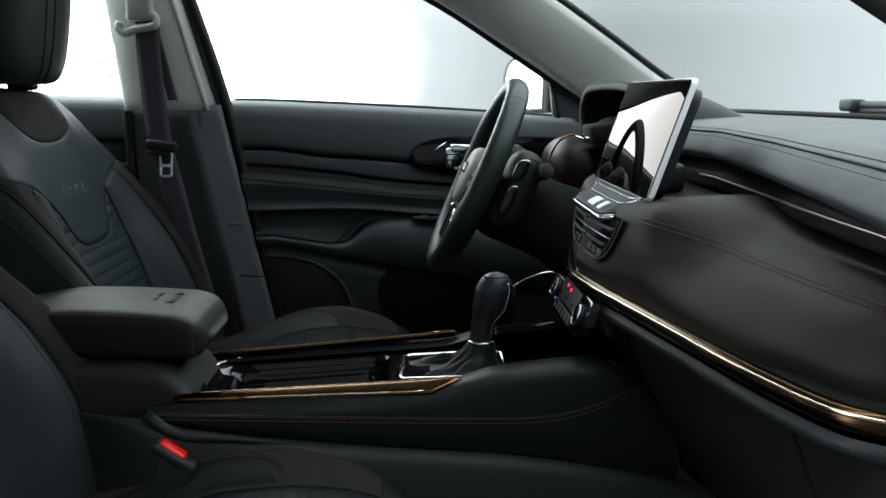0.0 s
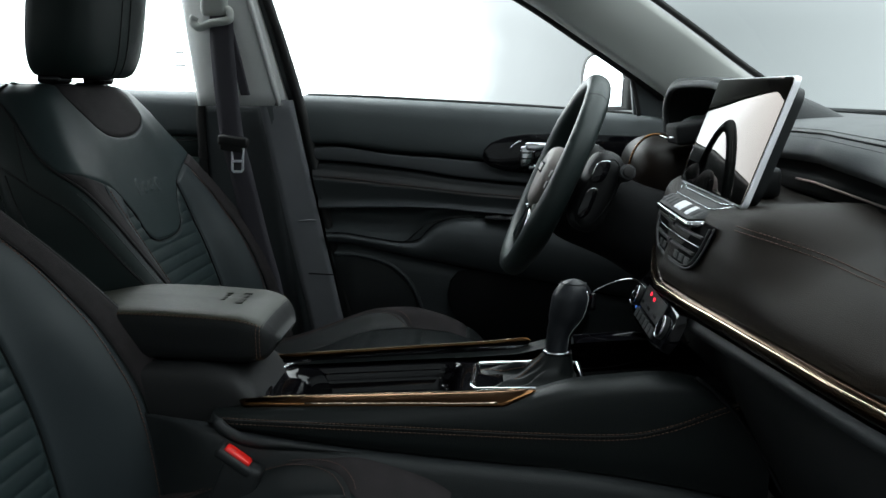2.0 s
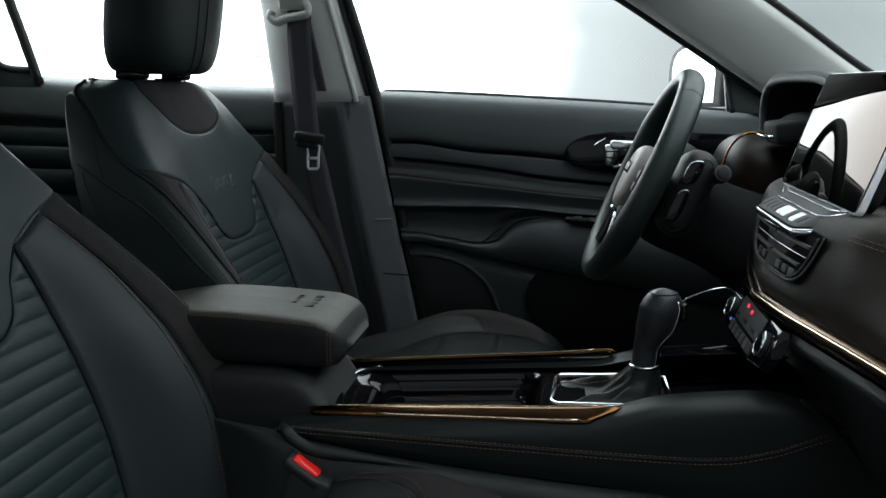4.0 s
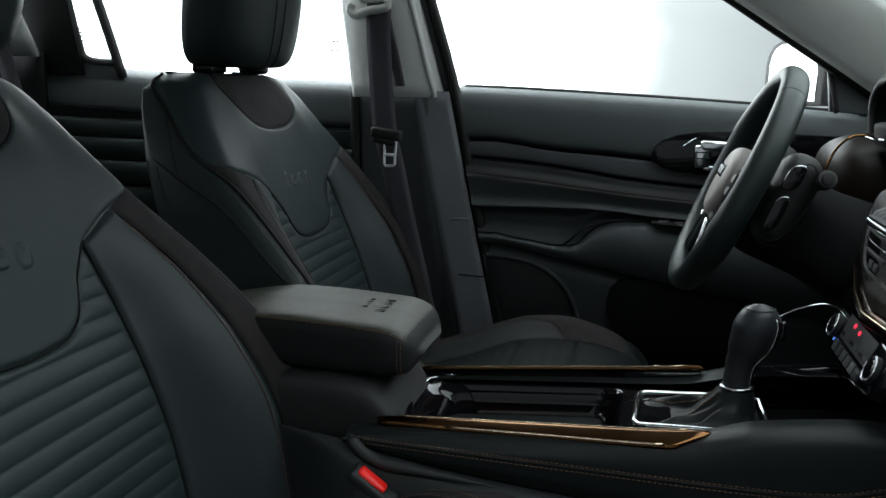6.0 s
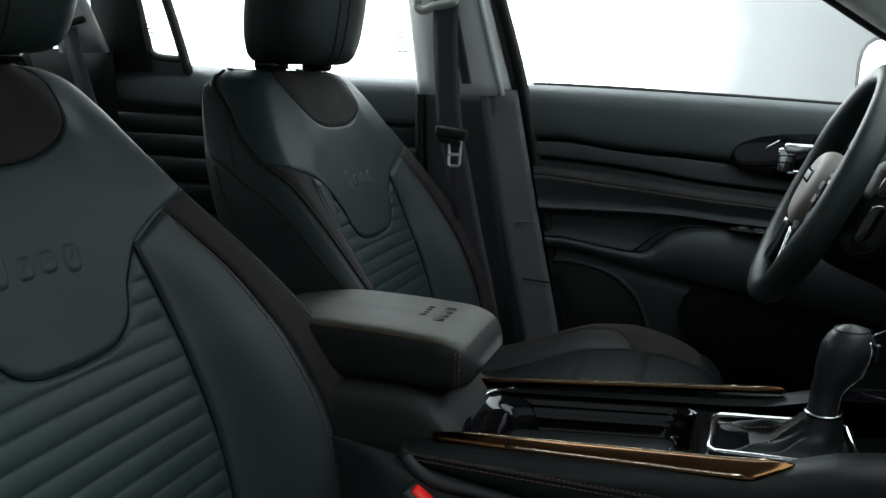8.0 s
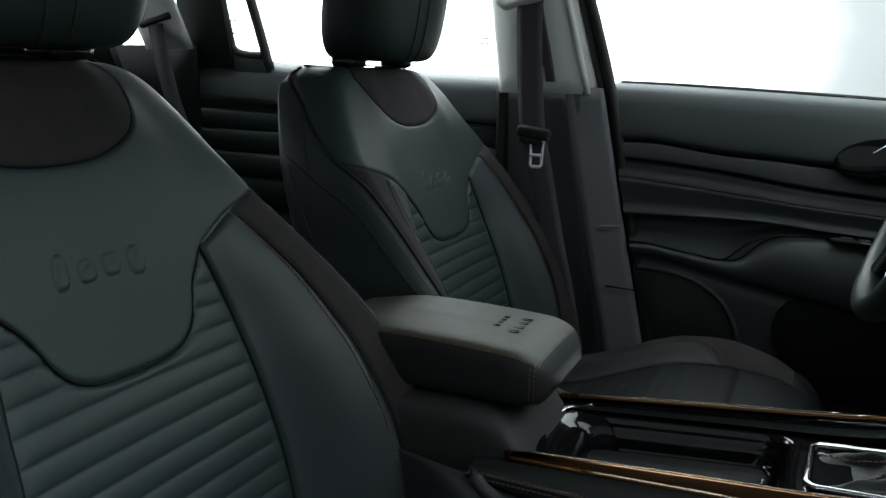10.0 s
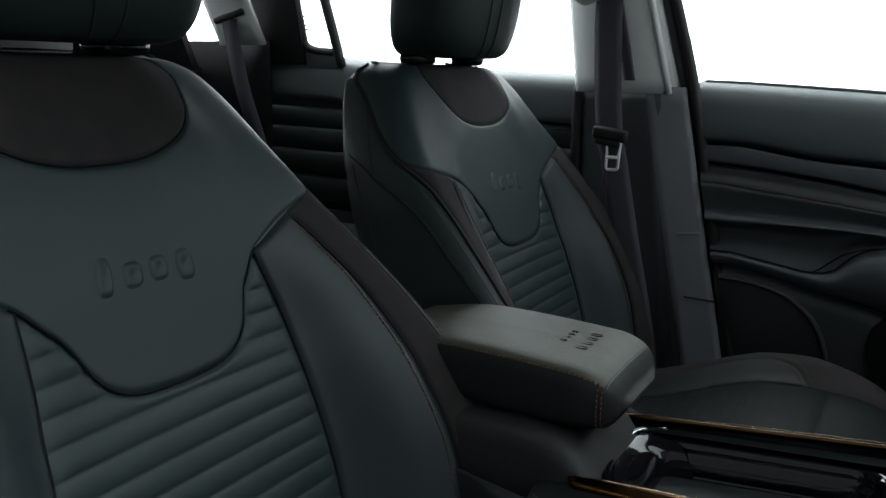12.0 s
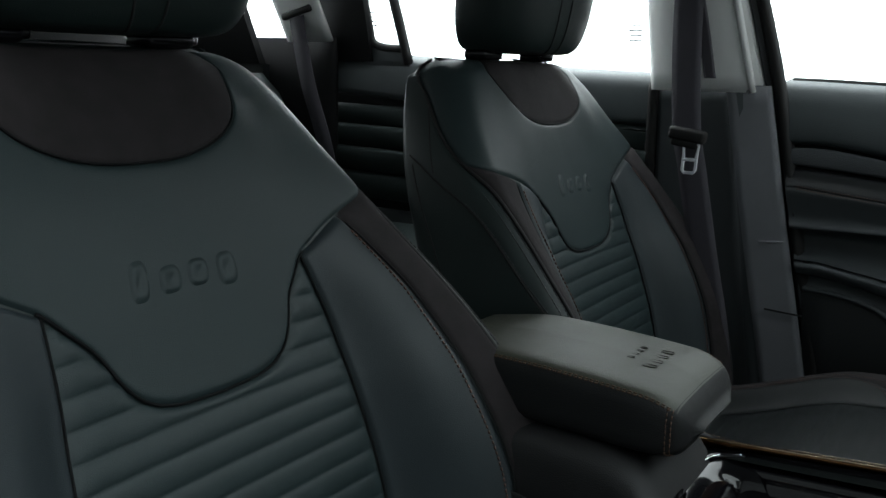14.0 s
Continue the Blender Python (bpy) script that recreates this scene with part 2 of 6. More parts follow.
def stitches(name, points, mat, parent, step=0.0055, length=0.0036, r=0.00055, label=""):
    """Short threads laid one after another along a line."""
    pts = [Vector(p) for p in points]
    verts, faces, carry = [], [], 0.0
    for a, b in zip(pts, pts[1:]):
        d, seg = (b - a).normalized() if (b - a).length else Vector((1, 0, 0)), (b - a).length
        while carry < seg:
            p = a + d * carry
            side = d.orthogonal().normalized()
            top = d.cross(side)
            base = len(verts)
            for e in (0, 1):
                for s in range(4):
                    w = math.pi / 2 * s
                    verts.append(p + d * (e * length) + side * (r * math.cos(w)) + top * (r * math.sin(w)))
            faces += [(base + s, base + (s + 1) % 4, base + 4 + (s + 1) % 4, base + 4 + s) for s in range(4)]
            faces += [(base + 3, base + 2, base + 1, base), (base + 4, base + 5, base + 6, base + 7)]
            carry += step
        carry -= seg
    return solid(name, verts, faces, mat, parent, label)


def block(name, size, at, mat, parent=None, label="", bevel=0.004, rot=(0, 0, 0), segs=2, taper=None):
    """A box with rounded edges; taper narrows its top (x, y)."""
    bm = bmesh.new()
    bmesh.ops.create_cube(bm, size=1)
    for v in bm.verts:
        k = taper if taper and v.co.z > 0 else (1, 1)
        v.co = Vector((v.co.x * size[0] * k[0], v.co.y * size[1] * k[1], v.co.z * size[2]))
    if bevel:
        bmesh.ops.bevel(bm, geom=bm.edges[:], offset=bevel, segments=segs, profile=0.5, affect="EDGES")
    bmesh.ops.transform(bm, matrix=pose(*at, *rot), verts=bm.verts)
    return sharpen(part(name, bm, mat, parent, label, at=at), 50)


def plate(name, outline, to3d, depth, mat, parent=None, label="", bevel=0.002, at=None, segs=2):
    """A flat shape: outline in two axes, laid into the world by to3d(a, b, h), h up to depth."""
    bm = bmesh.new()
    low = [bm.verts.new(to3d(a, b, 0.0)) for a, b in outline]
    top = [bm.verts.new(to3d(a, b, depth)) for a, b in outline]
    n = len(outline)
    bm.faces.new(low[::-1])
    face = bm.faces.new(top)
    for k in range(n):
        bm.faces.new((low[k], low[(k + 1) % n], top[(k + 1) % n], top[k]))
    bmesh.ops.recalc_face_normals(bm, faces=bm.faces)
    if bevel:
        bmesh.ops.bevel(bm, geom=list(face.edges), offset=bevel, segments=segs, profile=0.5, affect="EDGES")
    return sharpen(part(name, bm, mat, parent, label, at=at), 40)


def disc(name, at, axis, r, depth, mat, parent=None, label="", sides=24, bevel=0.0015):
    axis = Vector(axis).normalized()
    a = axis.orthogonal().normalized()
    b = axis.cross(a)
    ring = [(r * math.cos(2 * math.pi * k / sides), r * math.sin(2 * math.pi * k / sides)) for k in range(sides)]
    return plate(name, ring, lambda u, v, h: Vector(at) + a * u + b * v + axis * h, depth, mat, parent, label, bevel)


# ---- the studio ----
def build_studio():
    floor = solid("ground", [(-14, -14, 0), (14, -14, 0), (14, 14, 0), (-14, 14, 0)], [(0, 1, 2, 3)], STUDIO_FLOOR)
    tagged(floor, "grey studio floor under the car", "floor", kind="structure")

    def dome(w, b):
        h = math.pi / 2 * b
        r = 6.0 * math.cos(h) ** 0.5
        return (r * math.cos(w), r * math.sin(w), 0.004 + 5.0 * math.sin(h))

    # the glowing cloth stands ahead of, beside and behind the car; on the door side an unseen dim wall and a glowing
    # roof are added to set the light
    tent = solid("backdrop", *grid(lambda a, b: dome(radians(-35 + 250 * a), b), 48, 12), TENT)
    top = solid("added_glow_roof", *grid(lambda a, b: dome(radians(215 + 110 * a), 0.75 + 0.25 * b), 24, 8), TENT)
    tagged(top, "unseen glowing cloth roof added for light over the door side", "backdrop", kind="structure")
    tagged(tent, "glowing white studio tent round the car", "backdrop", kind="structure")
    wall = solid("added_dim_wall", *grid(lambda a, b: dome(radians(215 + 110 * a), 0.75 * b), 24, 8), ADDED_WALL)
    tagged(wall, "unseen dim grey wall added to hold down light from the door side", "wall", kind="structure")


build_studio()


# ---- front seats ----
SEAT_Y = -0.362
xf = spl([0.52, 0.60, 0.70, 0.80, 0.846, 0.93, 1.0, 1.05, 1.085, 1.105, 1.114],
         [-0.178, -0.192, -0.215, -0.245, -0.262, -0.288, -0.313, -0.336, -0.356, -0.373, -0.395])
seat_th = spl([0.52, 0.7, 0.9, 1.03, 1.08, 1.105, 1.114], [0.12, 0.14, 0.14, 0.130, 0.118, 0.095, 0.055])
seat_w = spl([0.50, 0.60, 0.70, 0.80, 0.90, 0.98, 1.03, 1.07, 1.095, 1.114],
             [0.275, 0.288, 0.295, 0.293, 0.277, 0.254, 0.230, 0.206, 0.186, 0.152])
seat_shift = spl([0.5, 0.85, 0.93, 1.0, 1.12], [0.03, 0.028, 0.019, 0.010, 0.008])
bolster = spl([0.5, 0.6, 0.7, 0.8, 0.9, 0.97, 1.03, 1.114], [0.085, 0.090, 0.088, 0.072, 0.038, 0.013, -0.004, -0.012])
rib_edge = spl([0.5, 0.69, 0.814, 0.937, 1.0, 1.06, 1.114], [0.150, 0.156, 0.146, 0.128, 0.120, 0.100, 0.075])


def seat_section(z):
    w, b, r, t = seat_w(z), bolster(z), rib_edge(z), seat_th(z)
    stops = [0, 0.2, 0.35, 0.5, 0.62, 0.72, 0.85, 0.95, 1.0]
    out = spl(stops, [0, 0.55 * r, r, 0.5 * (r + w - 0.03), w - 0.026, w, w + 0.002, w - 0.006, w - 0.05])
    fwd = spl(stops, [0, 0.001, 0.004, 0.58 * b + 0.002, b, b - 0.030, -0.52 * t, -t + 0.016, -t])
    return out, fwd


SECTIONS = {}
# the bolster beside the console stands a little further forward
wide_inner = spl([0.5, 0.7, 0.8, 0.88, 0.96, 1.1], [0.024, 0.022, 0.016, 0.008, 0.0, 0.0])
WIDER = [1.0]


def seat_point(v, z):
    key = round(z, 4)
    if key not in SECTIONS:
        SECTIONS[key] = seat_section(z)
    out, fwd = SECTIONS[key]
    u = v if WIDER[0] > 0 else -v
    wide = abs(WIDER[0]) * wide_inner(z) * min(1.0, max(0.0, (u - 0.35) / 0.27))
    if WIDER[0] < 0:
        wide *= min(1.0, max(0.0, (1.0 - u) / 0.25))
    return Vector((xf(z) + fwd(abs(v)) + 1.95 * wide, SEAT_Y + seat_shift(z) + math.copysign(out(abs(v)), v) + math.copysign(0.35, WIDER[0]) * wide, z))


def seat_skin(v, z, off):
    p = seat_point(v, z)
    if not off:
        return p
    e, g = (0.004 if abs(v) < 0.99 else -0.004), (0.004 if z < 1.108 else -0.004)
    a = (seat_point(v + e, z) - seat_point(v - e, z)) if abs(v) > 0.01 else Vector((0, 1, 0))
    b = (seat_point(v, z + g) - p) * math.copysign(1, g)
    n = a.cross(b)
    return p + n.normalized() * off if n.length > 1e-9 else p


def seat_panel(name, vz, nu, nv, la, lb, mat, seat, puff=0.004, extra=None, label=""):
    """An upholstery panel: vz(a, b) gives its place on the seat; its edges dip into the seams."""

    def at(a, b):
        v, z = vz(a, b)
        edge = min(min(a, 1 - a) * la, min(b, 1 - b) * lb)
        off = -0.0022 + (puff + 0.0022) * (1 - math.exp(-edge / 0.0016))
        return seat_skin(v, z, off + (extra(v, z, edge) if extra else 0))

    return solid(name, *grid(at, nu, nv), mat, seat, label)


YOKE = spl([0, 0.10, 0.15, 0.19, 0.22, 0.265, 0.30, 0.35, 0.40, 0.475, 0.65, 0.72], [0.836, 0.838, 0.842, 0.850, 0.862, 0.893, 0.908, 0.927, 0.938, 0.952, 0.975, 0.982])


def yoke_low(v):
    v = abs(v)
    return YOKE(v)


def patch_low(v):
    return 1.021 + 0.079 * min(1, abs(v) / 0.52) ** 2.6


suede_in = spl([0.50, 0.80, 0.88, 0.93, 0.96, 0.985], [0.535, 0.552, 0.552, 0.540, 0.52, 0.50])
# where the front upholstery meets the side: it leans outwards above the notch
edge_v = spl([0.53, 0.80, 0.87, 0.917, 0.945, 0.967, 0.983, 1.01, 1.053, 1.10, 1.112], [0.628, 0.632, 0.640, 0.648, 0.660, 0.690, 0.725, 0.775, 0.838, 0.925, 0.935])



def cushion_point(v, x, off=0.0):
    """The seat cushion: v runs from the middle over the bolster and down the side."""
    ridge = spl([-0.25, -0.1, 0, 0.05, 0.1, 0.16, 0.23, 0.29, 0.32, 0.338, 0.345],
                [0.575, 0.592, 0.624, 0.644, 0.658, 0.662, 0.648, 0.622, 0.598, 0.56, 0.50])(x)
    dip = spl([-0.25, 0.15, 0.27, 0.345], [0.035, 0.032, 0.012, 0.0])(x)
    w = spl([-0.25, 0.0, 0.2, 0.30, 0.335, 0.345], [0.235, 0.250, 0.250, 0.238, 0.215, 0.195])(x)
    stops = [0, 0.3, 0.45, 0.6, 0.75, 0.88, 1.0]
    out = spl(stops, [0, 0.6 * 0.15, 0.15, w - 0.055, w - 0.012, w, w - 0.01])
    low = spl(stops, [dip, dip, dip * 0.9, 0.003, 0.008, 0.055, 0.17])
    v1 = abs(v)
    return Vector((x, SEAT_Y + 0.012 + math.copysign(out(v1), v), max(0.42, ridge - low(v1)) + off))


def build_seat(wider):
    WIDER[0] = wider
    seat = thing("bucket_seat", (-0.10, SEAT_Y, 0.30), "black leather front seat with ribbed insert and brown suede patches", "car seat",
                 "front seats")
    # shell under the panels
    solid("backrest", *grid(lambda a, b: seat_skin(2 * a - 1, 0.52 + 0.594 * b, -0.0022 if b < 0.98 else -0.001), 72, 60), LEATHER_SMOOTH,
          seat, "black leather backrest with rounded shoulders")
    solid("back_panel", *grid(lambda a, b: Vector((xf(0.54 + 0.57 * b) - seat_th(0.54 + 0.57 * b) - 0.004 * (1 - (2 * a - 1) ** 2),
          SEAT_Y + seat_shift(0.54 + 0.57 * b) + (2 * a - 1) * (seat_w(0.54 + 0.57 * b) - 0.055), 0.54 + 0.57 * b)), 10, 30), PLASTIC, seat)
    solid("top_cap", *grid(lambda a, b: seat_point((2 * a - 1), 1.114) * (1 - b) + Vector((-0.40, SEAT_Y, 1.1165)) * b, 40, 3), LEATHER, seat)
    # front panels
    cols = lambda a, e: (2 * a - 1) * e
    seat_panel("suede_patch", lambda a, b: (cols(a, 0.52), patch_low(cols(a, 0.52)) * (1 - b) + 1.112 * b), 90, 36, 0.26, 0.09, SUEDE, seat,
               0.0015, label="brown-black suede patch under the headrest")
    def yoke(a, b):
        t = 2 * a - 1
        v = math.copysign(float(np.interp(abs(t), [0, 0.22, 0.72, 1], [0, 0.19, 0.36, 0.70])), t)
        top = patch_low(v) if abs(v) < 0.52 else 1.112
        z = yoke_low(v) * (1 - b) + top * b
        if abs(v) > 0.52:
            v = math.copysign(0.52 + (abs(v) - 0.52) / 0.18 * (edge_v(z) - 0.004 - 0.52), v)
        return v, z
    seat_panel("yoke_panel", yoke, 180, 64, 0.5, 0.16, LEATHER, seat, 0.0015, None, "smooth leather upper backrest panel")
    ribs = lambda v, z, edge: 0.0030 * (abs(math.sin(math.pi * (z - 0.52) / 0.0218)) ** 0.38 - 0.8) * min(1, edge / 0.006) * max(0, min(1, (yoke_low(v) - z) / 0.005)) - 0.004 * max(0, 1 - (yoke_low(v) - z) / 0.006)
    seat_panel("ribbed_insert", lambda a, b: (cols(a, 0.35), min(0.54 + 0.40 * b, yoke_low(cols(a, 0.35)) + 0.001)), 36, 220, 0.31, 0.36, LEATHER, seat,
               0.001, ribs, "leather insert with horizontal ribs")
    for side in (-1, 1):
        def bolster_at(a, b, side=side):
            k = a if side > 0 else 1 - a
            z = 0.53 + (yoke_low(0.352 + 0.165 * k) - 0.001 - 0.53) * b
            return side * (0.352 + (suede_in(z) - 0.354) * k), z
        def suede_at(a, b, side=side):
            k = a if side > 0 else 1 - a
            z = 0.53 + (yoke_low(0.52 + 0.20 * k) - 0.001 - 0.53) * b
            return side * (suede_in(z) + (edge_v(z) - 0.002 - suede_in(z)) * k), z
        seat_panel("bolster", bolster_at, 24, 110, 0.11, 0.42, BOLSTER, seat, 0.003)
        seat_panel("suede_edge", suede_at, 16, 90, 0.05, 0.45, SUEDE, seat, 0.002, label="brown suede outer edge")
        tube("seam", [seat_skin(side * suede_in(z), z, 0.0006) for z in np.linspace(0.54, 0.950, 60)], 0.0011, DARK, seat, sides=5)
        tube("seam", [seat_skin(side * 0.351, z, -0.0006) for z in np.linspace(0.54, 0.932, 60)], 0.0014, DARK, seat, sides=5)
        seat_panel("side_panel", lambda a, b: (side * (edge_v(0.53 + 0.565 * b) + (0.945 - edge_v(0.53 + 0.565 * b)) * (a if side > 0 else 1 - a)), 0.53 + 0.565 * b), 14, 60, 0.10, 0.55,
                   LEATHER_SMOOTH, seat, 0.003, label="glossy black leather side panel")
        tube("piping", [seat_skin(side * edge_v(z), z, 0.0008) for z in np.linspace(0.54, 1.11, 60)], 0.0024, RUBBER, seat, sides=6)
        low_seam = spl([0.80, 0.854, 0.897, 0.925, 0.960, 0.983, 0.999], [0.70, 0.725, 0.738, 0.762, 0.838, 0.90, 0.96])
        tube("side_seam", [seat_skin(side * low_seam(z), z, 0.0030) for z in np.linspace(0.76, 0.985, 40)], 0.0018, RUBBER, seat, "raised seam across the side panel", sides=6)
        stitches("stitching", [seat_skin(side * (low_seam(z) - 0.008), z, 0.0034) for z in np.linspace(0.76, 0.93, 40)], PLASTIC_GREY, seat, r=0.0008)
        tube("side_seam", [seat_skin(side * v, z, 0.0026) for v, z in zip(np.linspace(0.900, 0.862, 20), np.linspace(0.974, 0.80, 20))], 0.0016, RUBBER, seat, sides=6)
        tube("side_seam", [seat_skin(side * (0.835 - 0.9 * (z - 1.01) ** 2), z, 0.0026) for z in np.linspace(0.966, 1.050, 16)], 0.0013, RUBBER, seat, sides=6)
        for dv in (0.016, 0.034):
            stitches("stitching", [seat_skin(side * (edge_v(z) + dv), z, 0.0034) for z in np.linspace(0.60, 0.945, 60)], PLASTIC_GREY, seat, r=0.0008)
        stitches("stitching", [seat_skin(side * (suede_in(0.54 + 0.40 * k / 60) - 0.014), 0.54 + 0.40 * k / 60, 0.0040) for k in range(61)], THREAD_DARK, seat, r=0.0010)
    tube("seam", [seat_skin(v, patch_low(v), 0.0002) for v in np.linspace(-0.515, 0.515, 60)], 0.0011, DARK, seat, sides=5)
    tube("seam", [seat_skin(v, yoke_low(v), 0.0002) for v in np.linspace(-0.36, 0.36, 90)], 0.0013, DARK, seat, sides=5)
    # pressed maker's mark, plain raised shapes only
    for u, wide, tall, up in ((-0.047, 0.009, 0.032, 0.003), (-0.018, 0.011, 0.022, 0.0), (0.011, 0.011, 0.022, 0.001), (0.041, 0.011, 0.028, -0.001)):
        def bump(a, b, u=u, wide=wide, tall=tall, up=up):
            q, r = 2 * a - 1, 2 * b - 1
            edge = max(abs(q), abs(r), (abs(q) ** 3 + abs(r) ** 3) ** (1 / 3))
            rise = 0.0022 * min(1, max(0, (1.02 - edge) / 0.30)) - 0.0016 * max(0, 1 - edge / 0.50)
            v = (u + 0.002 + wide * q + 0.10 * tall * r) / (0.55 * rib_edge(0.93)) * 0.2
            return seat_skin(v, 0.931 + up + 0.5 * tall * r, 0.0012 + rise)
        solid("pressed_mark", *grid(bump, 14, 18), LEATHER, seat)
    # cushion
    xs = lambda b: -0.24 + 0.585 * b
    solid("cushion", *grid(lambda a, b: cushion_point(2 * a - 1, xs(b), -0.003), 44, 40), LEATHER_SMOOTH, seat, "black leather seat cushion")
    def cushion_panel(name, v0, v1, x0, x1, mat, puff, extra=None):
        def at(a, b):
            x = x0 + (x1 - x0) * b
            u0, u1 = (v0(x) if callable(v0) else v0), (v1(x) if callable(v1) else v1)
            v = u0 + (u1 - u0) * a
            edge = min(min(a, 1 - a) * 0.12, min(b, 1 - b) * (x1 - x0))
            off = -0.0012 + (puff + 0.0012) * (1 - math.exp(-edge / 0.004)) + (extra(x, edge) if extra else 0)
            return cushion_point(v, x, off)
        solid(name, *grid(at, 20, 60), mat, seat)
    cushion_panel("cushion_insert", -0.44, 0.44, -0.22, 0.20, CUSHION_SHADED, 0.003, lambda x, e: 0.004 * (abs(math.sin(math.pi * x / 0.022)) ** 0.55 - 0.7) * min(1, e / 0.006))
    cushion_panel("cushion_front", -0.44, 0.44, 0.20, 0.338, CUSHION_SHADED, 0.003)
    for side in (-1, 1):
        arc = spl([-0.22, 0.06, 0.11, 0.145, 0.163, 0.170], [0.60, 0.60, 0.585, 0.55, 0.50, 0.452])
        cushion_panel("cushion_bolster", side * 0.45, lambda x: side * arc(x), -0.22, 0.169, CUSHION_SHADED, 0.0015)
        cushion_panel("cushion_bolster", side * 0.45, side * 0.80, 0.285, 0.338, CUSHION_SHADED, 0.0012)
        cushion_panel("suede_edge", lambda x: side * (arc(x) + 0.003 if x < 0.170 else 0.452), side * 0.80, -0.22, 0.285, SUEDE, 0.0010)
        for dv, dx in ((-0.014, -0.006), (0.012, 0.006)):
            stitches("stitching", [cushion_point(side * (arc(x) + dv), x + dx, 0.0030) for x in [-0.2 + 0.368 * (k / 60) ** 0.7 for k in range(61)]], THREAD_DARK, seat)
    block("seat_base", (0.44, 0.40, 0.20), (0.03, SEAT_Y, 0.40), PLASTIC, seat, bevel=0.02)
    # headrest
    def head(a, b):
        w, h = 2 * math.pi * a, math.pi * (b - 0.5)
        c, s = math.cos(w), math.sin(w)
        sq = lambda q, e: math.copysign(abs(q) ** e, q)
        wide = 0.141 + 0.006 * math.sin(h)
        ch = abs(math.cos(h)) ** 0.2
        z = 1.2270 + 0.1050 * sq(math.sin(h), 0.70)
        lean = 0.14 * (z - 1.13)
        return Vector((-0.384 + lean + 0.060 * sq(c, 0.5) * ch + 0.008 * (1 - (s * s)) * ch, SEAT_Y + 0.003 + 0.019 * max(0.0, wider) + wide * sq(s, 0.5) * ch, z))
    rest = solid("headrest", *grid(head, 48, 24, wrap_u=True), HEAD_LEATHER, seat, "black leather headrest with a centre seam")
    for u in (-0.018, 0.018):
        tube("seam", [head(math.asin(max(-1, min(1, math.copysign((abs(u) / 0.146) ** 2, u)))) / (2 * math.pi), 0.06 + 0.88 * k / 24) + Vector((0.0004, 0, 0)) for k in range(25)],
             0.0012, RUBBER, rest, sides=5)
    for u in (-0.082, 0.082):
        tube("headrest_post", [(-0.395, SEAT_Y + u + 0.008 * max(0.0, wider), 1.09), (-0.400, SEAT_Y + u + 0.008 * max(0.0, wider), 1.145)], 0.0062, CHROME, seat, sides=12)
        col = block("collar", (0.040, 0.052, 0.016), (-0.394, SEAT_Y + u + 0.008 * max(0.0, wider), 1.120), BAND_BLACK, seat, "black plastic headrest collar", 0.0075, segs=4)
        block("collar_button", (0.014, 0.010, 0.011), (-0.390, SEAT_Y + u + 0.030 + 0.008 * max(0.0, wider), 1.121), BAND_BLACK, col, bevel=0.003)
    return seat


build_seat(1.0)
driver_seat = build_seat(-0.6)
driver_seat.location.y += 0.738


# ---- centre console ----
rail_top = spl([-0.02, 0.02, 0.20, 0.37, 0.40, 0.43, 0.48, 0.55, 0.60, 0.66], [0.700, 0.704, 0.716, 0.728, 0.736, 0.744, 0.750, 0.755, 0.746, 0.70])
rail_low = spl([-0.02, 0.03, 0.10, 0.26, 0.45, 0.62, 0.72], [0.694, 0.684, 0.673, 0.656, 0.640, 0.612, 0.59])
seam_z = spl([-0.02, 0.23, 0.46, 0.50, 0.55, 0.60, 0.66], [0.699, 0.691, 0.686, 0.688, 0.699, 0.719, 0.742])


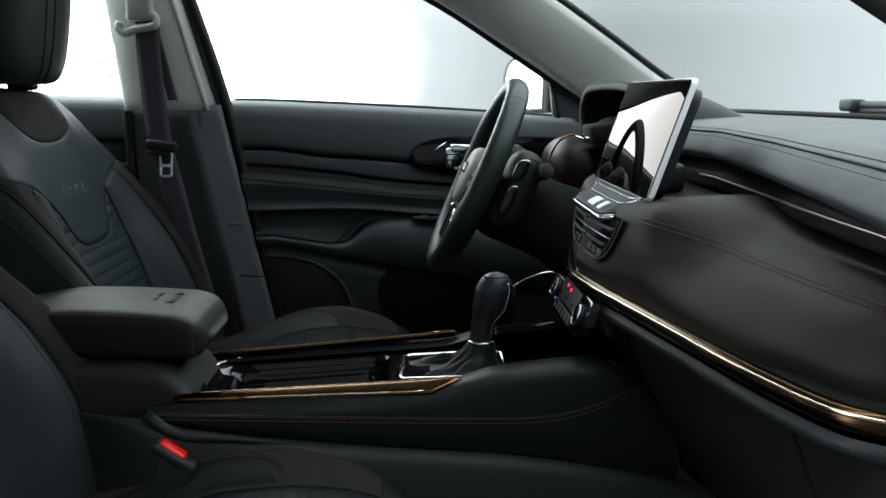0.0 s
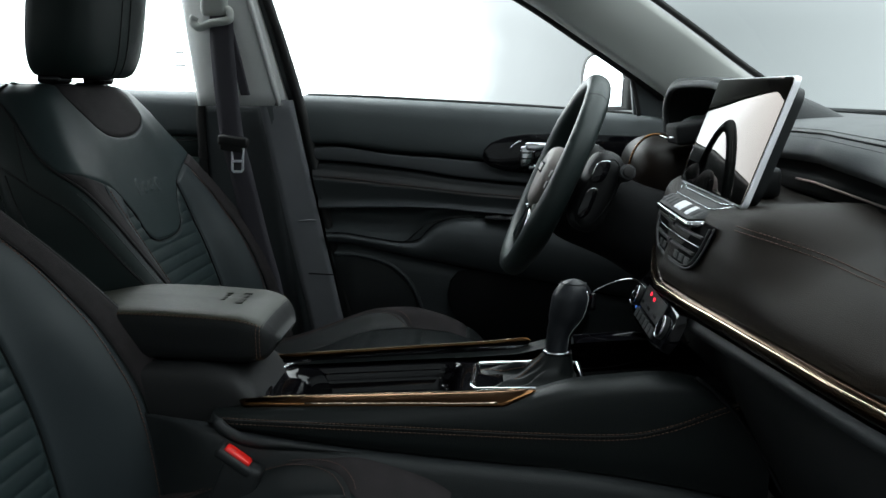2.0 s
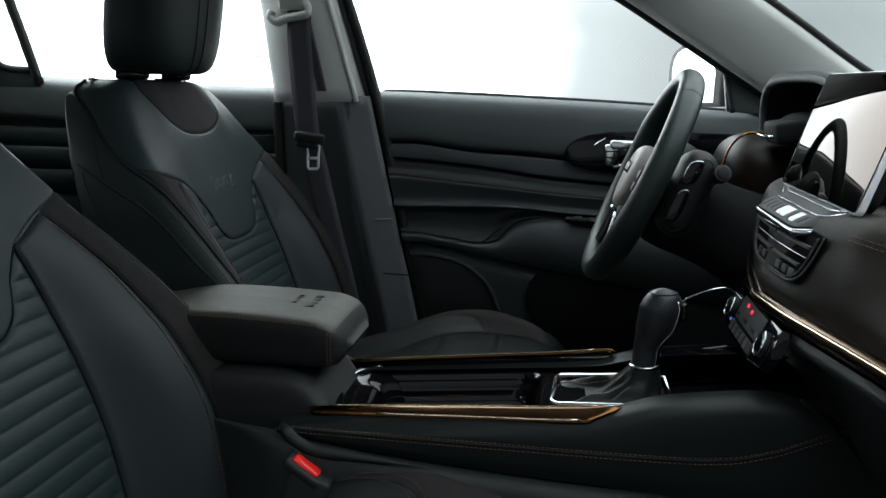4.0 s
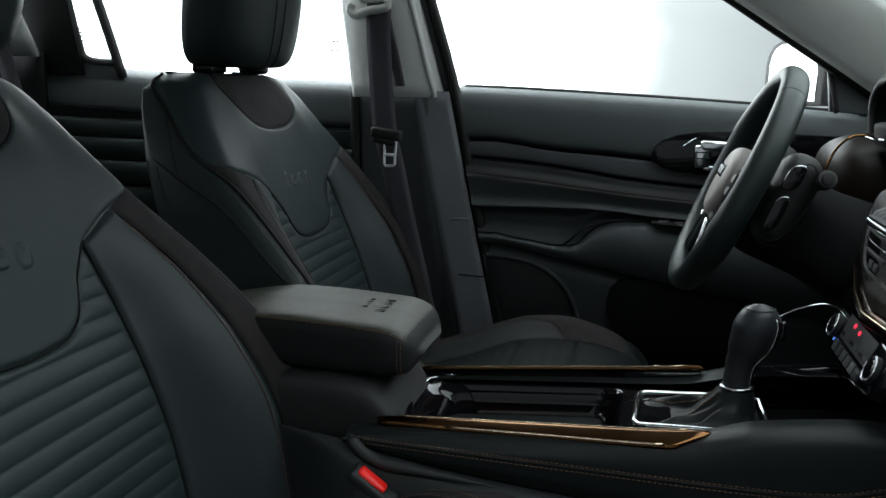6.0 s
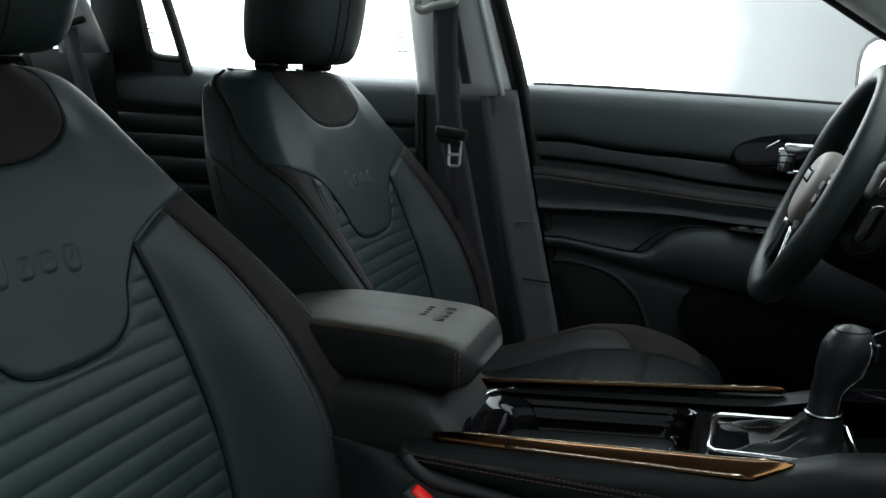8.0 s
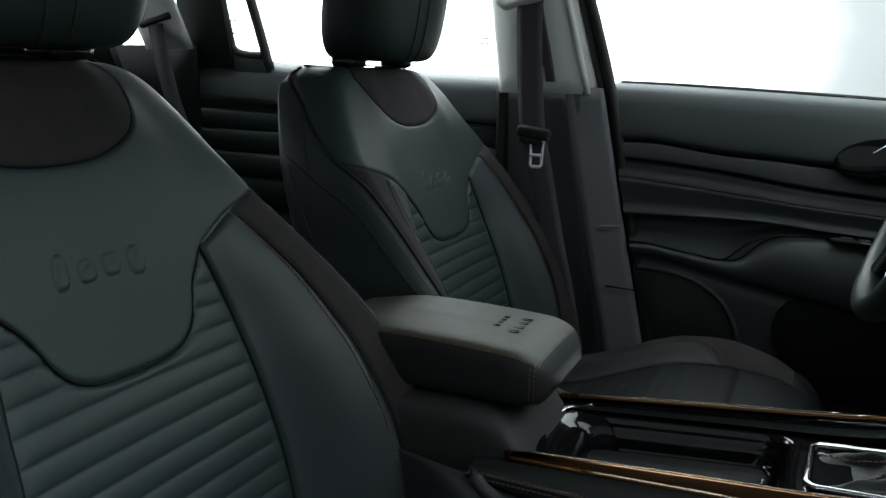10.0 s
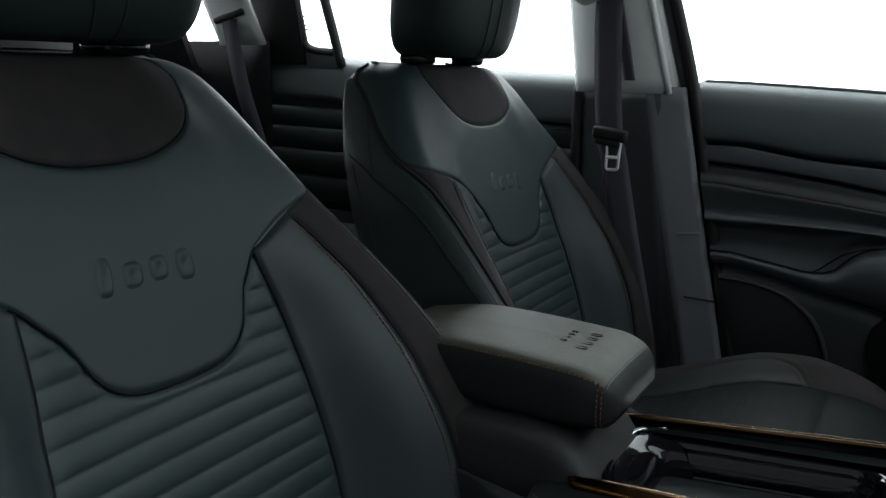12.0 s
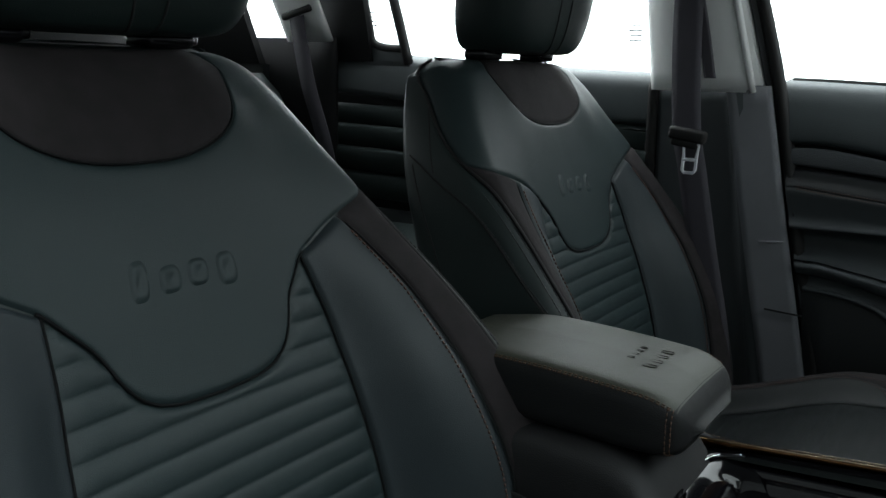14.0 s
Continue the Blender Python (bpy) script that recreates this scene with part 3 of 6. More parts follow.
def build_console():
    con = thing("centre_console", (0.2, 0, 0.30), "black centre console with bronze rails between the seats", "console")
    # side leather, both sides
    for s in (-1, 1):
        def side(a, b, s=s):
            x = -0.02 + 0.69 * a
            top, low = rail_top(x), rail_low(x)
            hump = max(0.0, top - 0.729)
            prof = spl([0, 0.08, 0.2, 0.32, 0.45, 0.8, 1.0], [0.080 - 0.4 * hump, 0.098, 0.116, 0.126, 0.131, 0.133, 0.130])
            drop = spl([0, 0.08, 0.2, 0.32, 0.45, 0.8, 1.0], [0.004, 0.0, 0.003, 0.012, 0.35 * (top - low), 0.75 * (top - low), top - low])
            return (x, s * prof(b), top - drop(b))
        v, f = grid(side, 60, 24)
        front = [q for q in f if s > 0 and min(v[k][0] for k in q) > 0.44]
        solid("side_panel", v, [q if s < 0 else q[::-1] for q in f if q not in front], CONSOLE_LEATHER, con, "black leather console side with bronze stitching")
        if front:
            solid("front_side", v, [q[::-1] for q in front], GLOSS, con, "piano black front of the console side")
        for dz in (0.0035, -0.0035):
            line = [(x, s * 0.1345, seam_z(x) + dz) for x in np.linspace(0.0, 0.635, 70)]
            stitches("stitching", line, THREAD, con)
        tube("seam", [(x, s * 0.1325, seam_z(x)) for x in np.linspace(0.0, 0.64, 50)], 0.0012, RUBBER, con, sides=5)
        # lower body, standing proud with a soft ledge
        def lower(a, b, s=s):
            x = -0.16 + 0.90 * a
            top = rail_low(x) - 0.002
            prof = spl([0, 0.1, 0.2, 0.4, 1], [0.120, 0.138, 0.150, 0.156, 0.165])
            k = min(1.0, max(0.0, (x + 0.12) / 0.12))
            k = k * k * (3 - 2 * k)
            return (x, s * (min(prof(b), 0.097) * (1 - k) + prof(b) * k), top - spl([0, 0.1, 0.2, 0.4, 1], [0.002, 0, 0.006, 0.05, 0.34])(b))
        v, f = grid(lower, 50, 16)
        solid("lower_panel", v, f if s < 0 else [q[::-1] for q in f], SHIN, con, "charcoal plastic lower console side")
        # curved piece that sweeps down behind the rail
        tube("rear_lip", smooth_line([(-0.010, s * 0.134, 0.706), (-0.003, s * 0.140, 0.697), (0.010, s * 0.145, 0.688), (0.035, s * 0.147, 0.678), (0.09, s * 0.148, 0.673),
             (0.17, s * 0.149, 0.666)], 40), lambda t: 0.0075 * min(1, 0.10 + 5 * t, 0.05 + 3 * (1 - t)), PLASTIC, con, sides=8)
        # bronze rail
        def bar(a, b, s=s):
            x = 0.008 + 0.384 * a
            point = min(1.0, (1 - a) * 9) ** 0.8
            end = min(1, min(a * 40, (1 - a) * 60)) ** 0.6
            w = 2 * math.pi * b
            sq = lambda q: math.copysign(abs(q) ** 0.45, q)
            half = (0.0065 + 0.0075 * a) * point * end
            c = 0.0885 + 0.010 * a + half
            out = half * sq(math.cos(w))
            lift, tall = (0.003, 0.0035) if s < 0 else (0.004 + 0.007 * a, 0.0045)
            return (x, s * (c + out), rail_top(min(x, 0.372)) + lift - 0.30 * (c + out - 0.098) + tall * end * sq(math.sin(w)))
        bz = solid("rail", *grid(bar, 60, 14, wrap_v=True), BRONZE, con, "polished bronze console rail")
        # highlights on the rail's two edges drawn as bright tubes
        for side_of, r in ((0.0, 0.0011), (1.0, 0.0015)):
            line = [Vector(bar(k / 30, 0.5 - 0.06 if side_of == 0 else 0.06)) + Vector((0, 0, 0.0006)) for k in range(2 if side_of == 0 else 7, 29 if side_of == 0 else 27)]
            tube("edge_line", line, r, BRONZE_GLINT, bz, sides=5)
        if s > 0:
            foot = lambda a, b: (0.012 + 0.376 * a, 0.0875 + 0.008 * a, rail_top(min(0.012 + 0.376 * a, 0.372)) - 0.010 + (0.012 + 0.007 * a) * b)
            solid("rail_foot", *grid(foot, 20, 3), GLOSS, con, "piano black strip under the rail")
    # gloss deck with a rounded well
    def loop(cx, hx, hy, r):
        pts = []
        for sx, sy, a0 in ((1, 1, 0), (-1, 1, 90), (-1, -1, 180), (1, -1, 270)):
            pts += [(cx + sx * (hx - r) + r * math.cos(radians(a0 + 9 * k)), sy * (hy - r) + r * math.sin(radians(a0 + 9 * k))) for k in range(11)]
        return pts
    rings = [(loop(0.22, 0.200, 0.090, 0.002), 0.004), (loop(0.22, 0.197, 0.086, 0.004), -0.002), (loop(0.168, 0.132, 0.080, 0.030), -0.005)]
    rings += [(loop(0.163, 0.125 - d, 0.078 - d, 0.030), z) for d, z in ((0.0, -0.008), (0.0012, -0.016), (0.0025, -0.021), (0.0055, -0.0245), (0.0075, -0.029), (0.0085, -0.041), (0.012, -0.0462), (0.028, -0.0475), (0.03, -0.0475))]
    verts, faces, n = [], [], 44
    for pts, dz in rings:
        verts += [(x, y, rail_top(min(x, 0.37)) + dz - 0.004 - 0.010 * min(1, max(0, (x - 0.300) / 0.02))) for x, y in pts]
    for k in range(len(rings) - 1):
        faces += [(k * n + q, k * n + (q + 1) % n, (k + 1) * n + (q + 1) % n, (k + 1) * n + q) for q in range(n)]
    faces.append(tuple(range((len(rings) - 1) * n, len(rings) * n)))
    solid("tray", verts, faces, GLOSS, con, "piano black tray and deck")
    mat_z = 0.6540
    mat_line = [(x, y * 0.98) for x, y in loop(0.163, 0.110, 0.0635, 0.024)]
    plate("tray_mat", mat_line, lambda a, b, h: (a, b, mat_z + 0.0667 * a + h), 0.003, SHIN, con, "black rubber tray mat", 0.001)
    lip = smooth_line([(0.060, -0.086, 0.700), (0.038, -0.055, 0.700), (0.029, -0.010, 0.700), (0.026, 0.035, 0.7005), (0.030, 0.067, 0.701), (0.042, 0.083, 0.702), (0.066, 0.089, 0.705)], 40)
    tube("tray_lip", lip, lambda t: 0.0045 * min(1, 0.3 + 6 * min(t, 1 - t)), GLOSS, con, "piano black rounded lip behind the tray", sides=12)
    # highlight on the gloss lip drawn as a fine chrome tube
    tube("tray_lip_glint", [p + Vector((0.0035, 0, 0.0030)) for p in lip[24:39]], 0.0009, CHROME, con, "fine chrome line on the tray lip", sides=6)
    def slope(a, b):
        p = lip[round(a * 40)]
        return smooth_line([p, Vector((p.x + 0.010, p.y * 0.92, 0.6985)), Vector((p.x + 0.021, p.y * 0.80, 0.692)), Vector((max(p.x + 0.030, 0.064), p.y * 0.74, 0.678)), Vector((max(p.x + 0.036, 0.070), p.y * 0.72, 0.660))], 12)[round(b * 12)]
    solid("tray_slope", *grid(slope, 40, 12), GLOSS, con)
    for k, (y, z) in enumerate(((-0.02, 0.690), (0.02, 0.690), (0.0, 0.684))):
        tube("cup_clip", smooth_line([(0.272, y - 0.012, z), (0.266, y, z + 0.004), (0.272, y + 0.012, z)], 8), 0.0025, GLOSS, con)
    # well wall at the rear of the tray, chromed light catcher
    plate("tray_end", [(-0.066, 0.0), (0.066, 0.0), (0.058, 0.036), (-0.058, 0.036)], lambda a, b, h: (0.030 - 0.35 * b + h, a, 0.678 + b), 0.006, GLOSS, con, "", 0.002)
    # front well under the climate controls
    solid("front_well", *grid(lambda a, b: (0.455 + 0.22 * a, -0.10 + 0.20 * b, 0.690 - 0.05 * math.sin(math.pi * min(1, a * 1.4)) * math.sin(math.pi * b) ** 0.5 + 0.02 * a), 20, 12), DARK, con)
    tube("well_rim", smooth_line([(0.47, 0.092, 0.742), (0.52, 0.090, 0.752), (0.60, 0.088, 0.765)], 12), 0.0025, GLOSS, con)
    # rear body under the armrest
    def rear(a, b):
        x = -0.36 + 0.395 * a
        fall = spl([-0.36, -0.05, 0.0, 0.035], [0.752, 0.752, 0.742, 0.700])(x)
        prof = spl([0, 0.12, 0.3, 0.5, 0.7, 0.88, 1], [-0.100, -0.095, -0.088, 0, 0.088, 0.095, 0.100])
        top = spl([0, 0.12, 0.3, 0.38, 0.5, 0.62, 0.7, 0.88, 1], [0.42, 0.18, 0.016, 0.0, 0.0, 0.0, 0.016, 0.18, 0.42])
        return (x, prof(b), fall - top(b))
    solid("rear_body", *grid(rear, 24, 40), BOX, con, "grained black plastic storage box body")
    solid("rear_face", [(0.035, -0.10, 0.69), (0.035, 0.10, 0.69), (0.035, 0.10, 0.55), (0.035, -0.10, 0.55)], [(0, 1, 2, 3)], PLASTIC, con)
    # shift gate: chrome frame
    frame_pts = [(0.313, -0.054), (0.425, -0.062), (0.452, -0.056), (0.455, -0.02), (0.455, 0.045), (0.425, 0.060), (0.318, 0.056), (0.310, 0.046), (0.307, -0.044)]
    zf = lambda x: 0.7155 + 0.045 * (x - 0.31)
    tube("shift_frame", [Vector((x, y, zf(x))) for x, y in frame_pts], 0.0035, CHROME, con, "chrome frame round the shifter", closed=True, sides=8)
    return con


console = build_console()


def build_shifter():
    sh = thing("gear_shifter", (0.43, 0.0, 0.70), "black leather gear knob with a stitched gaiter on the console", "gear shifter")
    def boot(a, b):
        w = 2 * math.pi * a
        c, s = math.cos(w), math.sin(w)
        sq = lambda q, e: math.copysign(abs(q) ** e, q)
        base = Vector((0.381 + 0.070 * sq(c, 0.45), 0.056 * sq(s, 0.45), 0.714))
        neck = Vector((0.4225 + 0.019 * sq(c, 0.8), 0.019 * sq(s, 0.8), 0.752))
        fold = (0.004 * math.sin(5 * w + 4 * b) + 0.0022 * math.sin(9 * w - 6 * b + 1) + 0.0012 * math.sin(16 * b + 2 * w)) * math.sin(math.pi * b)
        p = base.lerp(neck, b)
        p.z = 0.711 + 0.041 * b**3.2 + 0.006 * math.sin(math.pi * min(1, b * 1.1)) * (0.5 + 0.5 * math.sin(3 * w + 1)) + fold
        return p
    solid("gaiter", *grid(boot, 90, 24, wrap_u=True), CONSOLE_LEATHER, sh, "soft black leather gaiter")
    for ang in (2.75, 3.55):
        stitches("stitching", [boot(ang / (2 * math.pi), 0.05 + 0.9 * k / 20) + Vector((0, 0, 0.001)) for k in range(21)], THREAD, sh, r=0.0008)
    tube("collar_ring", [Vector((0.4220 + 0.0180 * math.cos(w), 0.0175 * math.sin(w), 0.754)) for w in np.linspace(0, 2 * math.pi, 28, endpoint=False)],
         0.0020, CHROME, sh, "chrome ring under the knob", closed=True)
    lean = spl([0, 0.25, 0.47, 0.74, 0.9, 1.0], [0.4220, 0.4245, 0.4340, 0.4400, 0.4415, 0.4420])
    axis = lambda t: Vector((lean(t), 0.002, 0.753 + 0.101 * t))
    rx = spl([0, 0.2, 0.35, 0.52, 0.74, 0.88, 0.95, 0.985, 1.0], [0.0165, 0.0165, 0.0195, 0.0258, 0.0270, 0.0215, 0.0140, 0.0070, 0.0])
    ry = spl([0, 0.2, 0.35, 0.52, 0.74, 0.88, 0.95, 0.985, 1.0], [0.0155, 0.0155, 0.0175, 0.0220, 0.0240, 0.0195, 0.0130, 0.0065, 0.0])
    solid("knob", *grid(lambda a, b: axis(b) + Vector((rx(b) * math.cos(2 * math.pi * a), ry(b) * math.sin(2 * math.pi * a), 0)), 32, 36, wrap_u=True), KNOB, sh,
          "smooth black leather knob")
    skin = lambda t, w: axis(t) + Vector((rx(t) * math.cos(w), ry(t) * math.sin(w), 0))
    solid("knob_spine", *grid(lambda a, b: skin(0.02 + 0.80 * b, -0.75 + 1.5 * a) * 1.0 + Vector((0.0009, 0, 0)), 10, 24), GLOSS, sh, "piano black spine of the knob")
    tube("knob_trim", [skin(0.02 + 0.84 * k / 30, -0.78 + 0.0 * k) + Vector((0.0006, -0.0006, 0)) for k in range(31)], 0.0011, CHROME, sh, "thin chrome line on the knob", sides=6)
    top_line = [axis(0.93) + Vector((0.017 * math.cos(w), 0.0155 * math.sin(w), 0.0012)) for w in np.linspace(0, 2 * math.pi, 24, endpoint=False)]
    tube("knob_cap_line", top_line, 0.0006, PLASTIC_GREY, sh, "fine ring round the knob's top", closed=True, sides=5)
    block("release_button", (0.010, 0.016, 0.024), tuple(axis(0.70) + Vector((0.027, 0, 0))), GLOSS, sh, "", 0.003)
    return sh


build_shifter()


def build_armrest():
    arm = thing("armrest", (-0.09, 0.015, 0.752), "leather armrest lid with bronze stitching on the console box", "armrest")
    top_z = spl([-0.24, -0.15, 0.0, 0.035, 0.052], [0.810, 0.822, 0.815, 0.804, 0.788])
    half = spl([-0.24, -0.2, 0.0, 0.025, 0.042, 0.052], [0.084, 0.088, 0.088, 0.085, 0.078, 0.062])
    bot = spl([-0.24, 0.0, 0.035, 0.052], [0.757, 0.748, 0.752, 0.766])
    def lid(a, b):
        x = -0.24 + 0.292 * a
        w, t, l = half(x), top_z(x), bot(x)
        s = 2 * b - 1
        prof = spl([0, 0.55, 0.72, 0.80, 0.90, 1.0], [0, 0.76 * w, 0.95 * w, 1.0 * w, 0.985 * w, 0.80 * w])
        drop = spl([0, 0.55, 0.72, 0.80, 0.90, 1.0], [0, 0.0020, 0.0065, 0.018, 0.82 * (t - l), t - l])
        k = max(0.0, (a - 0.93) / 0.07)
        nose, mid = 0.10 + 0.90 * math.sqrt(max(0, 1 - k * k)), 0.5 * (t + l) - 0.004
        return Vector((x, 0.015 + math.copysign(prof(abs(s)), s) * (0.7 + 0.3 * nose), mid + (t - drop(abs(s)) - mid) * nose))
    v, f = grid(lid, 50, 60)
    n = len(v)
    f.append(tuple(range(50 * 61, 51 * 61)))
    # light is in the colours here: dark shaded sides, pale lit top skin
    solid("lid", v, f, LID_SHADED, arm, "padded leather lid, its sides toned dark for shade")
    solid("lid_top", *grid(lambda a, b: lid(0.945 * a, 0.142 + 0.716 * b) + Vector((0, 0, 0.0012 * min(1, 30 * min(a + 0.03, 1 - a, b, 1 - b)))), 40, 50), LID_LIT, arm, "olive-grey grained leather top")
    solid("lid_base", *grid(lambda a, b: lid(a, 0.0) * (1 - b) + lid(a, 1.0) * b, 20, 2), PLASTIC, arm)
    for s in (0.135, 0.148):
        for side in (s, 1 - s):
            stitches("stitching", [lid(k / 60 * 0.93, side) + Vector((0, 0.0004 * (1 if side > 0.5 else -1), 0.0008)) for k in range(61)], THREAD, arm)
    for a in (0.915, 0.930):
        stitches("stitching", [lid(a, 0.15 - 0.15 * k / 12) + Vector((0.001, -0.0006, 0)) for k in range(13)], THREAD, arm)
    # pressed marks, plain bars
    for k in range(4):
        for x, wide in ((-0.012, 0.007), (-0.036, 0.004)):
            y = 0.045 - 0.017 * k if x > -0.02 else 0.040 - 0.012 * k
            z = top_z(x) + 0.0010
            ring = [Vector((x + 0.9 * wide * math.copysign(abs(math.cos(w)) ** 0.4, math.cos(w)), y + 0.5 * wide * math.copysign(abs(math.sin(w)) ** 0.4, math.sin(w)), z)) for w in np.linspace(0, 2 * math.pi, 16, endpoint=False)]
            tube("pressed_mark", ring, 0.0006, MARK, arm, closed=True, sides=5)
    return arm


build_armrest()


def build_buckle(name, at, label):
    b = thing(name, at, label, "seat belt buckle")
    x, y, z = at
    block("buckle_body", (0.050, 0.030, 0.10), (x, y, z - 0.055), PLASTIC, b, "black plastic buckle", 0.007, (0, 22, 0), 3)
    block("button_frame", (0.050, 0.030, 0.012), (x + 0.007, y - 0.001, z - 0.006), PLASTIC, b, "", 0.004, (0, 36, 0), 3)
    block("release_button", (0.036, 0.018, 0.008), (x + 0.010, y - 0.001, z - 0.001), RED, b, "red release button", 0.003, (0, 36, 0))
    block("stalk", (0.028, 0.012, 0.26), (x - 0.05, y + 0.002, z - 0.20), RUBBER, b, "", 0.004, (0, 22, 0))
    return b


build_buckle("seat_belt_buckle", (0.018, -0.165, 0.668), "black seat belt buckle with a red release button beside the seat")


# ---- dashboard ----
pad_lip = spl([0, 0.15, 0.25, 0.41, 0.46, 0.63, 0.72], [0.748, 0.726, 0.712, 0.682, 0.673, 0.640, 0.622])
band_x = spl([0, 0.1, 0.27, 0.35, 0.44, 0.53, 0.72], [0.744, 0.735, 0.721, 0.713, 0.707, 0.702, 0.690])
shelf_x = spl([0, 0.22, 0.45, 0.56, 0.72], [0.776, 0.760, 0.743, 0.735, 0.73])
trim_x = spl([0, 0.1, 0.17, 0.31, 0.42, 0.5, 0.545, 0.565, 0.58, 0.60], [0.552, 0.566, 0.580, 0.607, 0.628, 0.648, 0.664, 0.682, 0.71, 0.78])


def profile_sheet(name, prof, y0, y1, n, m, mat, parent, label=""):
    """A sheet across the car: prof(y) gives (x, z) points down its section."""
    rows = []
    for k in range(n + 1):
        y = y0 + (y1 - y0) * k / n
        pts = smooth_line([(x, y, z) for x, z in prof(y)], m)
        rows.append(pts)
    verts = [p for row in rows for p in row]
    c = m + 1
    faces = [(i * c + j, i * c + j + 1, (i + 1) * c + j + 1, (i + 1) * c + j) for i in range(n) for j in range(m)]
    return solid(name, verts, faces, mat, parent, label)


def build_dashboard():
    d = thing("dashboard", (0.8, 0, 0.60), "black dashboard with leather panel and bronze trim line", "dashboard")
    corner = lambda y: 0.15 * min(1.0, max(0.0, (y - 0.47) / 0.09)) ** 2
    def pad(y):
        l = pad_lip(abs(y)) + corner(y)
        return [(1.20, 1.02), (1.05, 1.055), (0.96, 1.060), (max(0.85, l + 0.06), 1.062), (l + 0.045, 1.058), (l + 0.014, 1.052), (l, 1.040), (l - 0.008, 1.025), (l - 0.008, 1.015), (l + 0.004, 1.008), (l + 0.05, 1.005)]
    profile_sheet("upper_pad", pad, 0.74, -0.74, 60, 40, DASH_PAD, d, "soft black dashboard top with double stitching")
    line = lambda y, off: Vector((pad_lip(abs(y)) + 0.004 + off[0], y, 1.0465 + off[1]))
    tube("seam", [line(y, (0, 0.0004)) for y in np.linspace(0.12, -0.73, 60)], 0.0012, RUBBER, d, sides=5)
    stitches("stitching", [line(y, (0.006, 0.0042)) for y in np.linspace(0.12, -0.73, 60)], PLASTIC_GREY, d)
    stitches("stitching", [line(y, (-0.0035, -0.006)) for y in np.linspace(0.12, -0.73, 60)], PLASTIC_GREY, d)
    def band(y):
        l, c = pad_lip(abs(y)) + corner(y), band_x(abs(y)) + corner(y)
        return [(max(l, c) + 0.04, 1.010), (c + 0.022, 1.000), (c + 0.005, 0.991), (c + 0.004, 0.978), (c + 0.012, 0.966), (c + 0.06, 0.952)]
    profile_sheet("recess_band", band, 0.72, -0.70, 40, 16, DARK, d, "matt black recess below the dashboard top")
    tube("chrome_line", [(band_x(abs(y)) + 0.001, y, 0.985) for y in np.linspace(0.05, -0.70, 40)], 0.0015, SOFT_BRONZE, d, "thin bright trim line", sides=8)
    def panel(y):
        s, t = trim_x(abs(y)), shelf_x(abs(y))
        t = max(t, s + 0.03)
        e = min(1.0, max(0.0, (abs(y) - 0.435) / 0.06))
        e = e * e * (3 - 2 * e)
        crown = 0.020 * math.exp(-((abs(y) - 0.215) / 0.10) ** 2)
        # the middle stands out towards the cabin, flush with the vents
        q = min(1.0, max(0.0, (0.31 - abs(y)) / 0.11))
        q = q * q * (3 - 2 * q)
        mid = lambda z: 0.580 - 0.20 * (0.945 - z) + 0.4 * y * y
        m = lambda x, z, k=1.0: x + (min(x, mid(z)) - x) * q * k
        return [(t + 0.03, 0.945), (t, 0.955 + 0.5 * crown), (t - 0.04, 0.960 + 0.003 * q + crown), (m(0.55 * t + 0.45 * s, 0.966, 0.8), 0.946 + 0.014 * q + 0.6 * crown), (m(0.27 * t + 0.73 * s, 0.930), 0.922 + 0.012 * q),
                (m(s + 0.010, 0.892), 0.892 + 0.006 * e), (s + 0.002, 0.870 + 0.008 * e), (s + 0.008 + 0.004 * e, 0.850 + 0.011 * e)]
    profile_sheet("leather_panel", panel, 0.60, -0.60, 80, 30, DASH_LEATHER, d, "brown-black leather panel over the glovebox")
    def on_panel(y, k):
        return smooth_line([(x, y, z) for x, z in panel(y)], 60)[k]
    for k in (30, 31):
        stitches("stitching", [on_panel(y, k) + Vector((-0.0008, 0, 0.0008)) for y in np.linspace(-0.19, -0.58, 50)], THREAD_DARK, d, label="")
    def trim(y):
        s = trim_x(abs(y))
        return [(s + 0.010, 0.857), (s + 0.001, 0.854), (s - 0.004, 0.846), (s - 0.003, 0.839), (s + 0.006, 0.833)]
    # the trim's highlight is drawn as a bright tube on its upper edge
    tube("bright_edge", [(trim_x(abs(y)) - 0.0035, y, 0.8505) for y in np.linspace(0.58, -0.585, 90)], 0.0023, BRONZE_GLINT, d, "thin bright bronze edge", sides=8)
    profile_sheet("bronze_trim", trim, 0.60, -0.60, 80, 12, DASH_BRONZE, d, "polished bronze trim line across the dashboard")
    def gap(y):
        s = trim_x(abs(y))
        return [(s + 0.020, 0.866), (s + 0.011, 0.862), (s + 0.006, 0.857), (s + 0.006, 0.850)]
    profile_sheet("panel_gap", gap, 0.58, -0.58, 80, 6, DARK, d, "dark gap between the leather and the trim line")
    def under(y):
        s = trim_x(abs(y))
        return [(s + 0.006, 0.829), (s + 0.0, 0.822), (s + 0.006, 0.812), (s + 0.03, 0.808)]
    # dark sheet drawn for the shadow line under the trim
    profile_sheet("trim_shadow_line", under, 0.60, -0.60, 80, 8, PLASTIC, d)
    def low(y):
        s = trim_x(abs(y)) + 0.012
        g = 0.04 * max(0, 1 - abs(y) / 0.16)
        return [(s + 0.0, 0.822), (s + 0.012 + g, 0.80), (s + 0.035 + g, 0.74), (s + 0.075 + g, 0.66), (s + 0.16, 0.55), (s + 0.30, 0.46)]
